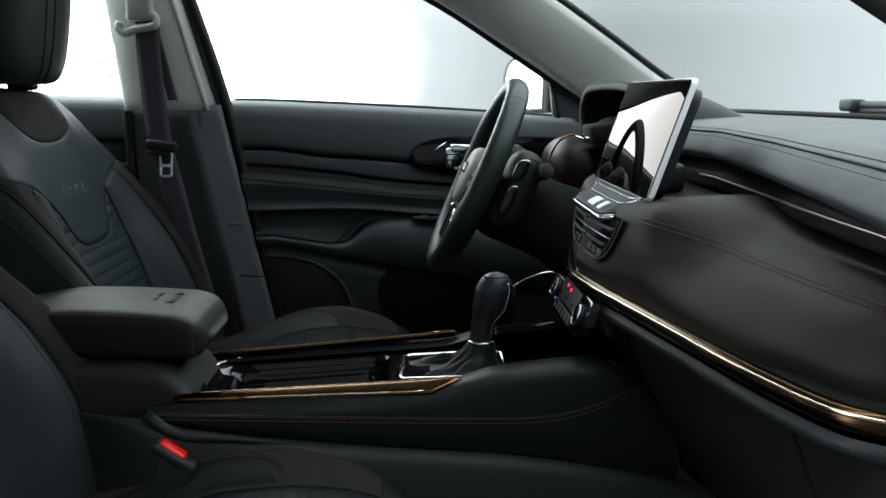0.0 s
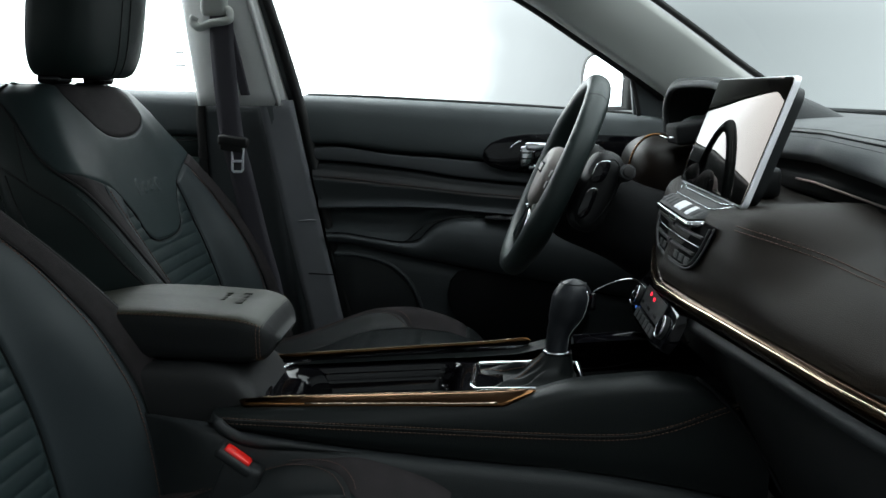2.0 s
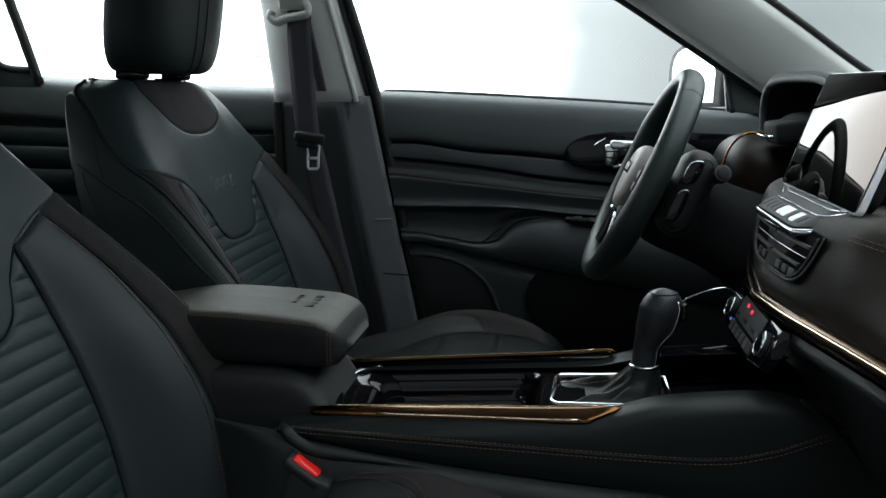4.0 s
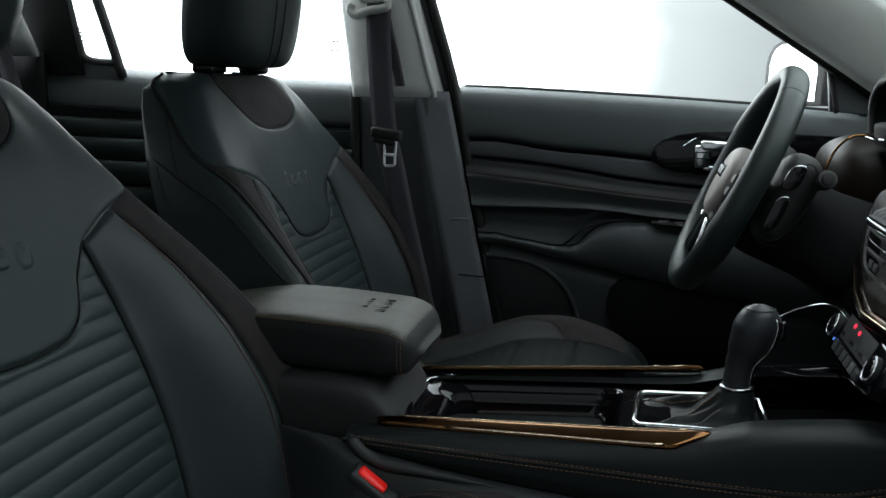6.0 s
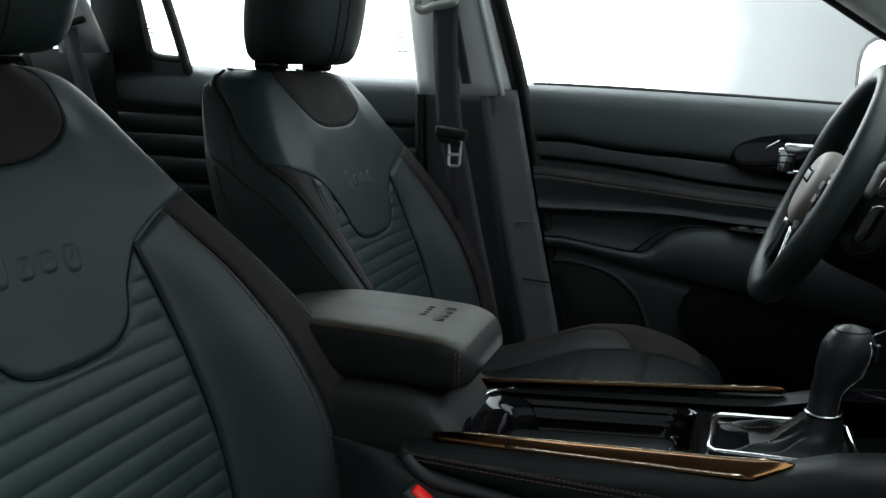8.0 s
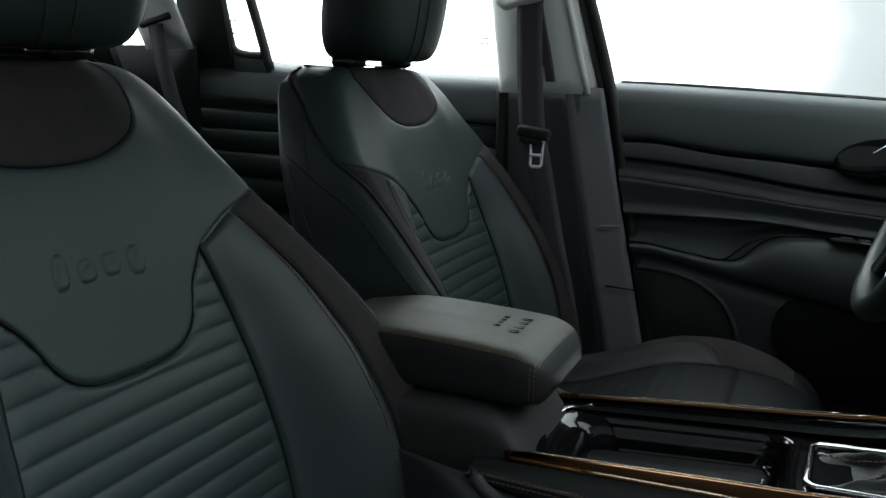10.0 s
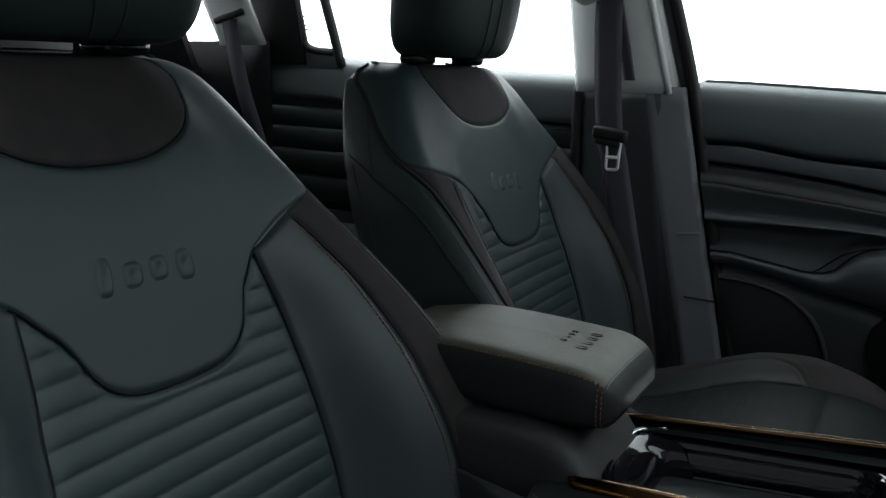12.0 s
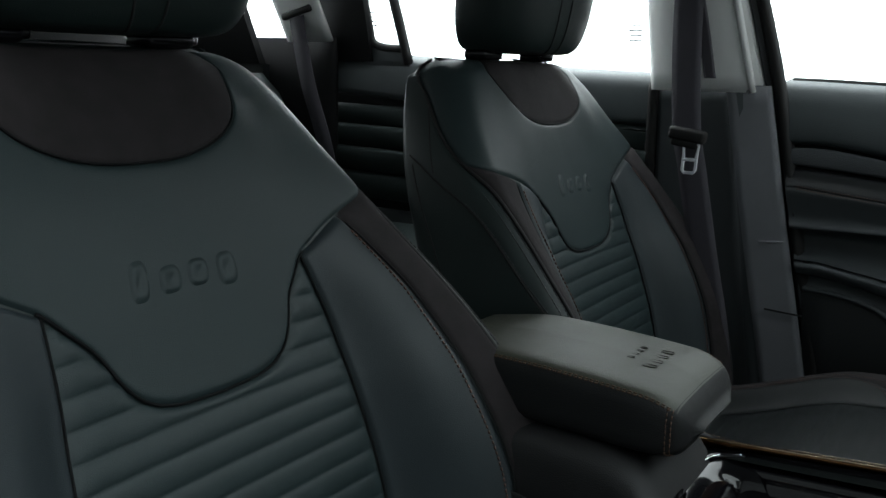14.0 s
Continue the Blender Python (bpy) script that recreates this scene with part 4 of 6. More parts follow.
    profile_sheet("lower_panel", low, 0.60, -0.60, 80, 24, LOWER_DASH, d, "grained black plastic lower dashboard and glovebox")
    seam = [Vector((x - 0.001, -0.475, z)) for x, z in low(-0.475)]
    tube("glovebox_gap", smooth_line(seam, 20), 0.0022, DARK, d, "dark gap at the glovebox edge", sides=6)
    tube("console_joint", smooth_line([(0.575, -0.136, 0.765), (0.60, -0.137, 0.745), (0.628, -0.138, 0.715), (0.655, -0.141, 0.675), (0.685, -0.146, 0.62)], 20), 0.003, DARK, d, "dark joint between dashboard and console", sides=6)
    # end caps
    for y in (-0.60, 0.60):
        s = trim_x(0.60)
        outline = [(s, 0.46), (s, 0.86), (0.80, 0.955), (0.80, 1.0), (1.1, 1.04), (1.1, 0.46)]
        plate("end_cap", outline, lambda a, b, h: (a, y + h, b), 0.006, PLASTIC, d)
    # centre vents in a shield-shaped opening, flush with the leather
    shield = [(-0.152, 0.946), (-0.148, 0.936), (-0.135, 0.914), (-0.116, 0.896), (-0.088, 0.887), (-0.05, 0.885), (0.03, 0.885), (0.07, 0.887), (0.10, 0.896), (0.122, 0.914), (0.138, 0.936), (0.142, 0.946), (0.0, 0.946)]
    place = lambda a, b, h: Vector((0.5765 - 0.20 * (0.945 - b) - h + 0.4 * a * a, a, b))
    def ring(k):
        pts = [(-0.010 + (a + 0.010) * k, 0.918 + (b - 0.918) * k) for a, b in shield]
        return [(p.x, p.y) for p in smooth_line([(a, b, 0) for a, b in pts[:-1]], 40)]
    plate("vent_shield", ring(1.0), place, 0.002, VENT_BLACK_SHADE, d, "black vent surround", 0.0008)
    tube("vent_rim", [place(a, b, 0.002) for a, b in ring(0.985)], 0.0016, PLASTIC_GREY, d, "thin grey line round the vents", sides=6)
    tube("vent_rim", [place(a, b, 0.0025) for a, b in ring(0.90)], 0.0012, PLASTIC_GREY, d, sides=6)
    # flat black plate stands in for the shade deep in the opening
    plate("vent_shade_plate", ring(0.88), lambda a, b, h: place(a, b, h + 0.0020), 0.0005, VENT_BLACK_SHADE, d, "", 0)
    for z, half, mat in ((0.931, 0.118, LOWER_DASH), (0.920, 0.112, CHROME), (0.909, 0.100, LOWER_DASH)):
        for a0, a1 in ((-0.010 - half, -0.014), (-0.006, -0.010 + half)):
            n = 8
            edge = [a0 + (a1 - a0) * k / n for k in range(n + 1)]
            thin = 0.0008 if mat is CHROME else 0.0016
            plate("vent_slat", [(a, z - thin) for a in edge] + [(a, z + thin) for a in edge[::-1]], lambda a, b, h: place(a, b, h + 0.0022), 0.0035, mat, d, "", 0.0005)
    for y in (-0.092, -0.068, -0.044, 0.025, 0.05):
        plate("switch", [(y - 0.009, 0.8925), (y + 0.009, 0.8925), (y + 0.009, 0.9015), (y - 0.009, 0.9015)], lambda a, b, h: place(a, b, h + 0.002), 0.002, PLASTIC_GREY, d, "", 0.0008)
    # key strip under the screen: a wedge with a chrome lower lip and slanting ends
    front = [(-0.137, 0.612, 0.963), (-0.098, 0.588, 0.9440), (-0.088, 0.569, 0.9415), (-0.060, 0.568, 0.9410), (0.076, 0.568, 0.9410), (0.100, 0.569, 0.9415), (0.112, 0.588, 0.9440), (0.150, 0.612, 0.963)]
    fy = [p[0] for p in front]
    lip_at = lambda y: Vector((float(np.interp(y, fy, [p[1] for p in front])), y, float(np.interp(y, fy, [p[2] for p in front]))))
    def strip(a, b):
        y = -0.137 + 0.287 * a
        return (lip_at(y) + Vector((0.0, 0, 0.006))).lerp(Vector((0.6155, y, 0.9705)), b)
    pan = solid("key_strip", *grid(strip, 60, 8), PLASTIC, d, "black key strip under the screen")
    for k in range(9):
        y0 = -0.078 + 0.0205 * k
        def key_at(a, b, y0=y0):
            y = y0 + 0.0180 * a
            p = (lip_at(y) + Vector((0, 0, 0.006))).lerp(Vector((0.6155, y, 0.9705)), 0.10 + 0.34 * b)
            return p + Vector((-0.0012, 0, 0.0018)) * min(1, 6 * min(a, 1 - a, b, 1 - b))
        solid("key", *grid(key_at, 8, 6), SILVER if k in (1, 3, 4) else PLASTIC_GREY, pan, "silver key" if k in (1, 3, 4) else "")
    tube("key_lip", [lip_at(y) for y in (*np.linspace(-0.137, -0.097, 8), *np.linspace(-0.094, -0.084, 4), *np.linspace(-0.078, 0.094, 20), *np.linspace(0.10, 0.15, 10))], lambda t: 0.0042 * min(1, 0.35 + 5 * min(t, 1 - t)), CHROME, d, "chrome lip under the keys", sides=8)
    for b in (0.52, 0.80):
        tube("strip_line", [strip(a, b) + Vector((-0.0008, 0, 0.0010)) for a in np.linspace(0.04, 0.96, 40)], 0.0008, CHROME, d, sides=5)
    # climate panel
    hv = lambda a, b, h: Vector((0.556 - 0.43 * (0.834 - b) - 0.92 * h, a, b + 0.39 * h))
    cp = plate("climate_panel", [(-0.112, 0.836), (0.118, 0.836), (0.124, 0.806), (0.112, 0.788), (0.06, 0.782), (-0.06, 0.782), (-0.104, 0.788), (-0.116, 0.806)], lambda a, b, h: hv(a, b, h - 0.014), 0.014, GLOSS, d, "piano black climate panel", 0.005)
    for y, z in ((0.096, 0.809), (-0.086, 0.811)):
        dial = disc("climate_dial", hv(y, z, 0.0), (-0.92, 0, 0.39), 0.0150, 0.006, PLASTIC, cp, "black ribbed dial")
        disc("dial_cap", hv(y, z, 0.0062), (-0.92, 0, 0.39), 0.0115, 0.0015, GLOSS, dial)
        tube("dial_ring", [hv(y + 0.0145 * math.cos(w), z + 0.0133 * math.sin(w), 0.0060) for w in np.linspace(0, 2 * math.pi, 28, endpoint=False)], 0.0012, CHROME, dial, "chrome ring of the dial", closed=True, sides=6)
    plate("climate_display", [(-0.058, 0.804), (0.066, 0.804), (0.066, 0.832), (-0.058, 0.832)], lambda a, b, h: hv(a, b, h + 0.0002), 0.001, SHIN, cp, "dull black display", 0.0003)
    for y, z, m in ((0.031, 0.8265, LED_RED), (0.006, 0.8245, LED_RED)):
        disc("indicator_lamp", hv(y, z, 0.0015), (-0.92, 0, 0.39), 0.0026, 0.0010, m, cp, "small lit red indicator", 10, 0.0003)
    for y, z in ((-0.066, 0.800), (0.078, 0.797)):
        disc("indicator_lamp", hv(y, z, 0.0008), (-0.92, 0, 0.39), 0.0024, 0.001, LED_BLUE, cp, "small lit blue indicator", 10, 0.0003)
    for k in range(6):
        y = 0.058 - 0.0215 * k
        plate("climate_key", [(y - 0.009, 0.788), (y + 0.009, 0.788), (y + 0.009, 0.7995), (y - 0.009, 0.7995)], lambda a, b, h: hv(a, b, h + 0.0002), 0.0025, PLASTIC_GREY if k == 4 else PLASTIC, cp, "", 0.0008)
        plate("display_key", [(y - 0.007, 0.8085), (y + 0.007, 0.8085), (y + 0.007, 0.8125), (y - 0.007, 0.8125)], lambda a, b, h: hv(a, b, h + 0.0014), 0.0006, PLASTIC_GREY if k % 2 else DARK, cp, "", 0)
    # instrument hood
    def hood(a, b):
        w = math.pi * a
        c, s = math.cos(w), math.sin(w)
        wide = 0.175
        y = 0.365 + math.copysign(wide * abs(c) ** 0.55, c)
        z = 1.0 + (0.112 - 0.05 * b * b) * s ** 0.62
        return (0.690 - 0.12 * (y - 0.2) + 0.17 * b + 0.015 * (1 - s), y, z)
    thick(solid("instrument_hood", *grid(hood, 40, 16), PAD, d, "soft black hood over the instruments"), 0.012, 1.0)
    tube("hood_rim", [Vector(hood(k / 40, 0)) for k in range(41)], 0.006, PLASTIC_GREY, d, sides=8)
    plate("instrument_glass", [(0.21, 0.985), (0.52, 0.985), (0.52, 1.06), (0.48, 1.095), (0.25, 1.095), (0.21, 1.06)], lambda a, b, h: (0.745 + 0.3 * (b - 0.99) - h, a, b), 0.004, SCREEN, d, "dark instrument display", 0.001)
    stitches("stitching", [Vector(hood(0.30 + 0.5 * k / 30, 0.25)) + Vector((0, 0, 0.013)) for k in range(31)], PLASTIC_GREY, d)
    block("side_vent", (0.06, 0.09, 0.034), (0.665, 0.36, 1.032), DARK, d, "dark side air vent", 0.006, (0, -8, 0))
    tube("vent_line", [(0.632, 0.325, 1.024), (0.634, 0.36, 1.023), (0.637, 0.395, 1.022)], 0.0018, CHROME, d, "chrome vent line", sides=6)
    # driver's side leather pod beside the instruments
    def pod(a, b):
        w, h = 2 * math.pi * a, math.pi / 2 * (1 - b)
        sq = lambda q, e: math.copysign(abs(q) ** e, q)
        r = math.cos(h) ** 0.6
        return (0.70 - 0.122 * math.sin(h) ** 0.6, 0.50 + 0.125 * r * sq(math.cos(w), 0.7), 0.945 + 0.080 * r * sq(math.sin(w), 0.7))
    solid("vent_pod", *grid(pod, 40, 16, wrap_u=True), POD_LEATHER, d, "brown leather pod beside the instruments")
    tube("pod_edge", smooth_line([(0.570, 0.40, 0.950), (0.576, 0.40, 0.985), (0.590, 0.40, 1.012), (0.612, 0.40, 1.026), (0.640, 0.40, 1.022), (0.668, 0.40, 1.012)], 30), 0.0022, BRONZE, d, "bronze edge line")
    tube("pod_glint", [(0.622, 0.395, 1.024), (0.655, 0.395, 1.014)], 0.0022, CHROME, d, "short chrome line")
    return d


build_dashboard()


def build_screen():
    s = thing("touchscreen", (0.62, 0.007, 0.965), "silver-framed glossy touchscreen standing on the dashboard", "touchscreen")
    up = Vector((0.052, 0, 0.149)).normalized()
    back = Vector((0.149, 0, -0.052)).normalized()
    base = Vector((0.611, 0.0065, 0.969))
    at3 = lambda a, b, h: base + Vector((0, a, 0)) + up * b - back * h
    def rounded(w, h0, h1, r):
        pts = []
        for cx, cy, a0 in ((w - r, h1 - r, 0), (-w + r, h1 - r, 90), (-w + r, h0 + r, 180), (w - r, h0 + r, 270)):
            pts += [(cx + r * math.cos(radians(a0 + 15 * k)), cy + r * math.sin(radians(a0 + 15 * k))) for k in range(7)]
        return pts
    plate("frame", rounded(0.1590, 0.0, 0.1580, 0.010), lambda a, b, h: at3(a, b, h - 0.007), 0.007, SILVER, s, "satin silver frame", 0.004)
    plate("display", rounded(0.1565, 0.003, 0.1555, 0.008), lambda a, b, h: at3(a, b, h), 0.0012, SCREEN, s, "dark mirror-like display glass", 0.0004)
    plate("housing", rounded(0.140, 0.006, 0.150, 0.02), lambda a, b, h: at3(a, b, h - 0.024), 0.0152, PLASTIC, s, "dark grey back housing", 0)
    block("bracket", (0.05, 0.10, 0.04), (0.675, 0.03, 0.985), PLASTIC, s, "", 0.008)
    return s


build_screen()


# ---- steering wheel ----
def build_wheel():
    sw = thing("steering_wheel", (0.44, 0.37, 0.955), "black leather steering wheel with a warm grey hub", "steering wheel")
    c = Vector((0.438, 0.37, 0.955))
    up = Vector((0.156, 0, 0.337)).normalized()
    ax = Vector((-0.337, 0, 0.156)).normalized()
    side = Vector((0, 1, 0))
    R = 0.172
    def rim(w, k):
        rad = side * math.cos(w) + up * math.sin(w)
        squash = 1 - 0.02 * max(0, -math.sin(w)) ** 6
        fat = 0.0180 + 0.0022 * (abs(math.sin(w - 0.45)) ** 8 * 0 + max(0, math.cos(2 * (w - 0.5))) ** 6)
        return c + rad * (R * squash + fat * 0.92 * math.cos(k)) + ax * (fat * 1.12 * math.sin(k))
    solid("rim", *grid(lambda a, b: rim(2 * math.pi * a, 2 * math.pi * b), 96, 18, wrap_u=True, wrap_v=True), LEATHER_SMOOTH, sw, "black leather rim with stitched joints")
    # switch pods behind the spokes
    for s in (-1, 1):
        pod = block("switch_pod", (0.062, 0.062, 0.138), (0.500, 0.37 + s * 0.098, 0.940), LOWER_DASH, sw, "black switch pod", 0.029, (0, 22, 0), 5)
        for dz, wide, tall in ((0.030, 0.012, 0.017), (-0.020, 0.010, 0.024)):
            face = lambda a, b, h, dz=dz: Vector((0.492 + 0.40 * (dz + b) + a, 0.37 + s * (0.1275 + h), 0.945 + dz + b))
            ring = [(wide * math.copysign(abs(math.cos(w)) ** 0.7, math.cos(w)), tall * math.copysign(abs(math.sin(w)) ** 0.7, math.sin(w))) for w in np.linspace(0, 2 * math.pi, 24, endpoint=False)]
            key = plate("pod_key", ring if s < 0 else ring[::-1], face, 0.0040, GLOSS, pod, "glossy shifting key", 0.0015)
            tube("key_edge", [face(a, b, 0.0040) for a, b in ring[2:11]], 0.0012, CHROME, key, "bright edge of the key", sides=6)
        tube("pod_seam", [Vector((0.500 + 0.40 * b + 0.026 * math.cos(w), 0.37 + s * 0.1268, 0.940 + b)) for w in np.linspace(0, 2 * math.pi, 32, endpoint=False) for b in (0.054 * math.sin(w),)], 0.0010, DARK, pod, closed=True, sides=5)
    for w in (0.95, math.pi - 0.95, -0.55, math.pi + 0.55):
        tube("rim_joint", [c + (side * math.cos(w) + up * math.sin(w)) * (R + 0.0168 * 0.94 * math.cos(k)) + ax * (0.0172 * 1.12 * math.sin(k)) for k in np.linspace(0, 2 * math.pi, 20, endpoint=False)],
             0.0011, DARK, sw, closed=True, sides=5)
    at3 = lambda a, b, h: c + side * a + up * b + ax * h
    hub = [(0.060 * math.cos(w), 0.058 * math.copysign(abs(math.sin(w)) ** 0.95, math.sin(w)) - 0.006) for w in np.linspace(0, 2 * math.pi, 32, endpoint=False)]
    plate("airbag_cover", hub, lambda a, b, h: at3(a, b, h - 0.02), 0.044, HUB, sw, "warm grey airbag cover", 0.019, segs=6)
    # plain emblem
    em = plate("emblem_plate", [(-0.026, -0.002), (0.026, -0.002), (0.026, 0.018), (-0.026, 0.018)], lambda a, b, h: at3(a, b, h + 0.0238), 0.002, GLOSS, sw, "small chrome emblem", 0.0008)
    for a0 in (-0.022, -0.008, 0.010):
        plate("emblem_bar", [(a0, 0.002), (a0 + 0.010, 0.002), (a0 + 0.010, 0.014), (a0, 0.014)], lambda a, b, h: at3(a, b, h + 0.0256), 0.0015, SILVER, em, "", 0.0004)
    # spokes
    for s in (-1, 1):
        sp = [(s * 0.052, 0.030), (s * 0.100, 0.028), (s * 0.160, 0.018), (s * 0.162, -0.022), (s * 0.115, -0.040), (s * 0.060, -0.050)]
        plate("spoke", sp if s > 0 else sp[::-1], lambda a, b, h: at3(a, b, h - 0.022), 0.030, PLASTIC, sw, "black spoke with key pads", 0.005)
        pad_o = [(s * 0.072, 0.022), (s * 0.112, 0.018), (s * 0.118, -0.020), (s * 0.075, -0.032)]
        kp = plate("key_pad", pad_o if s > 0 else pad_o[::-1], lambda a, b, h: at3(a, b, h + 0.0082), 0.004, GLOSS, sw, "glossy key pad", 0.002)
        for b0 in (-0.018, 0.002):
            kk = [(s * 0.080, b0), (s * 0.108, b0), (s * 0.108, b0 + 0.012), (s * 0.080, b0 + 0.012)]
            plate("key", kk if s > 0 else kk[::-1], lambda a, b, h: at3(a, b, h + 0.0124), 0.003, PLASTIC_GREY, kp, "", 0.001)
    for s in (-1, 1):
        lo = smooth_line([at3(s * 0.030, -0.050, 0.002), at3(s * 0.050, -0.090, -0.002), at3(s * 0.075, -0.128, -0.004), at3(s * 0.092, -0.142, -0.004)], 16)
        tube("lower_spoke", lo, lambda t: 0.013 - 0.002 * t, PLASTIC, sw, "black lower spoke", sides=10, flat=0.7)
        tube("spoke_trim", [p + ax * 0.012 + side * (s * 0.004) for p in lo[2:]], 0.0038, CHROME, sw, "chrome spoke inlay", sides=8)
    # shroud behind the hub, carried by the column
    col = thing("steering_column", (0.53, 0.37, 0.88), "black steering column shroud with two stalks", "steering column")
    def shroud(a, b):
        w = 2 * math.pi * a
        sq = lambda q, e: math.copysign(abs(q) ** e, q)
        rs = spl([0, 0.2, 0.6, 1], [0.070, 0.078, 0.074, 0.085])(b)
        ru = spl([0, 0.2, 0.6, 1], [0.062, 0.072, 0.070, 0.080])(b)
        return c - ax * (0.022 + 0.185 * b) + side * (rs * sq(math.cos(w), 0.7)) + up * (ru * sq(math.sin(w), 0.75) - 0.018)
    v, f = grid(shroud, 36, 14, wrap_u=True)
    cap = [k * 15 for k in range(36)]
    f.append(tuple(cap[::-1]))
    solid("shroud", v, f, DARK, col, "grained black column shroud")
    tube("shroud_gap", [Vector(shroud(k / 36, 0.3)) * 1.0 for k in range(36)], 0.0012, DARK, col, closed=True, sides=5)
    for s in (-1, 1):
        root = Vector((0.540, 0.37 + s * 0.070, 0.958))
        tip = root + Vector((0.004, s * 0.045, 0.012))
        st = tube("stalk", [root, root.lerp(tip, 0.5), tip], lambda t: 0.0085 + 0.002 * t, DOOR_PLASTIC, col, "black stalk with a grey end cap", sides=12)
        disc("stalk_cap", tip, (tip - root), 0.0125, 0.022, PLASTIC_GREY, st, "grey ribbed end")
        disc("stalk_tip", tip + (tip - root).normalized() * 0.022, (tip - root), 0.009, 0.004, RUBBER, st)
        for k in range(3):
            disc("stalk_rib", tip + (tip - root).normalized() * (0.004 + 0.006 * k), (tip - root), 0.0132, 0.0022, RUBBER, st)
    disc("ignition_button", (0.625, 0.215, 0.925), (-1, 0, 0.2), 0.020, 0.008, GLOSS, col, "round black start button")
    return sw


build_wheel()


# ---- floor, roof, pillars and doors ----
def build_floor_and_roof():
    def floor(a, b):
        x, y = -1.5 + 2.9 * a, -0.78 + 1.56 * b
        return (x, y, 0.30 + 0.12 * math.exp(-(y / 0.13) ** 4) + 0.25 * max(0, x - 0.95))
    f = thick(solid("floor", *grid(floor, 30, 30), CARPET), 0.05)
    tagged(f, "black carpet on the car floor", "floor", kind="structure")
    def roof(a, b):
        x, y = -2.0 + 2.42 * a, -0.60 + 1.20 * b
        return (x, y, 1.50 - 0.10 * (2 * b - 1) ** 4 - 0.06 * max(0, a - 0.6) ** 2 / 0.16 - 0.10 * max(0, 0.35 - a) ** 2 / 0.12)
    r = thick(solid("ceiling", *grid(roof, 30, 20), HEADLINER), 0.03, 1.0)
    tagged(r, "pale grey cloth headliner", "ceiling", kind="structure")


build_floor_and_roof()


def strip_between(name, low, high, n, mat, parent, depth, label="", bulge=0.0, out=(0, -1, 0), rows=8):
    """A padded strip between two lines of points."""
    lo, hi = smooth_line(low, n), smooth_line(high, n)
    out = Vector(out)
    f = lambda a, b: lo[round(a * n)].lerp(hi[round(a * n)], b) + out * (bulge * (1 - (2 * b - 1) ** 2))
    return thick(solid(name, *grid(f, n, rows), mat, parent, label), depth, 0.0)


def build_pillars():
    for s in (1, -1):
        a = thing("a_pillar", (0.7, s * 0.66, 1.05), "light grey trim of the windscreen pillar", "pillar trim", "pillars", "structure")
        Y = lambda p: (p[0], s * p[1], p[2])
        low = [Y(p) for p in ((0.78, 0.715, 1.035), (0.669, 0.69, 1.108), (0.52, 0.67, 1.205), (0.372, 0.645, 1.296), (0.18, 0.61, 1.385), (0.0, 0.59, 1.43))]
        high = [Y(p) for p in ((1.02, 0.66, 1.02), (0.842, 0.655, 1.133), (0.72, 0.63, 1.215), (0.60, 0.61, 1.293), (0.42, 0.575, 1.40), (0.22, 0.55, 1.46))]
        strip_between("trim", low, high, 24, TRIM_GREY, a, 0.02, "", 0.012, (0, -s, 0.3))
        tube("windscreen_seal", smooth_line([Vector(p) + Vector((0.012, 0, 0.004)) for p in high], 24), 0.007, RUBBER, a, "black rubber windscreen seal")
        tube("door_seal", smooth_line([Vector(p) + Vector((-0.004, s * 0.012, -0.006)) for p in low], 24), 0.008, RUBBER, a, "black rubber door seal")
    b = thing("b_pillar", (-0.19, 0.72, 0.55), "light grey upper and black lower middle pillar trim", "pillar trim", "", "structure")
    # light upper trim
    def upper(a, q):
        z = 1.070 + 0.40 * q
        x0 = spl([1.07, 1.30, 1.47], [-0.292, -0.310, -0.327])(z)
        x1 = spl([1.07, 1.30, 1.47], [-0.094, -0.152, -0.200])(z)
        lean = 0.706 - 0.13 * (z - 1.07)
        x = x0 + (x1 - x0) * a
        return (x, lean - 0.022 * (1 - abs(2 * a - 1) ** 3), z)
    thick(solid("upper_trim", *grid(upper, 24, 14), TRIM_PALE, b, "light grey grained upper pillar trim"), 0.012)
    edge_l = [Vector(upper(1.0, k / 4)) for k in range(5)]
    strip_between("edge_strip", edge_l, [(-0.078, 0.712, 1.072), (-0.101, 0.700, 1.17), (-0.128, 0.686, 1.27), (-0.155, 0.673, 1.37), (-0.183, 0.66, 1.47)], 12, PLASTIC_GREY, b, 0.006, "grey edge strip beside the trim")
    tube("trim_ridge", [Vector(upper(0.90, k / 14)) + Vector((0, -0.001, 0)) for k in range(15)], 0.006, TRIM_PALE, b, sides=8)
    def lower(a, q):
        z = 0.46 + 0.622 * q
        x0 = spl([0.46, 0.8, 1.08], [-0.270, -0.277, -0.283])(z)
        x1 = spl([0.46, 0.63, 0.8, 1.08], [0.040, 0.006, -0.030, -0.086])(z)
        step = spl([0, 0.30, 0.34, 0.62, 0.70, 1.0], [0.015, 0.015, 0.012, 0.005, -0.016, 0.0])(a)
        return (x0 + (x1 - x0) * a, 0.705 + step, z)
    thick(solid("lower_trim", *grid(lower, 30, 20), DOOR_PLASTIC, b, "black plastic lower pillar trim"), 0.012)
    def front_face(a, q):
        z = 0.46 + 0.622 * q
        x1 = spl([0.46, 0.63, 0.8, 1.08], [0.040, 0.006, -0.030, -0.086])(z)
        return (x1 - 0.072 + 0.072 * a, 0.687 + 0.010 * a, z)
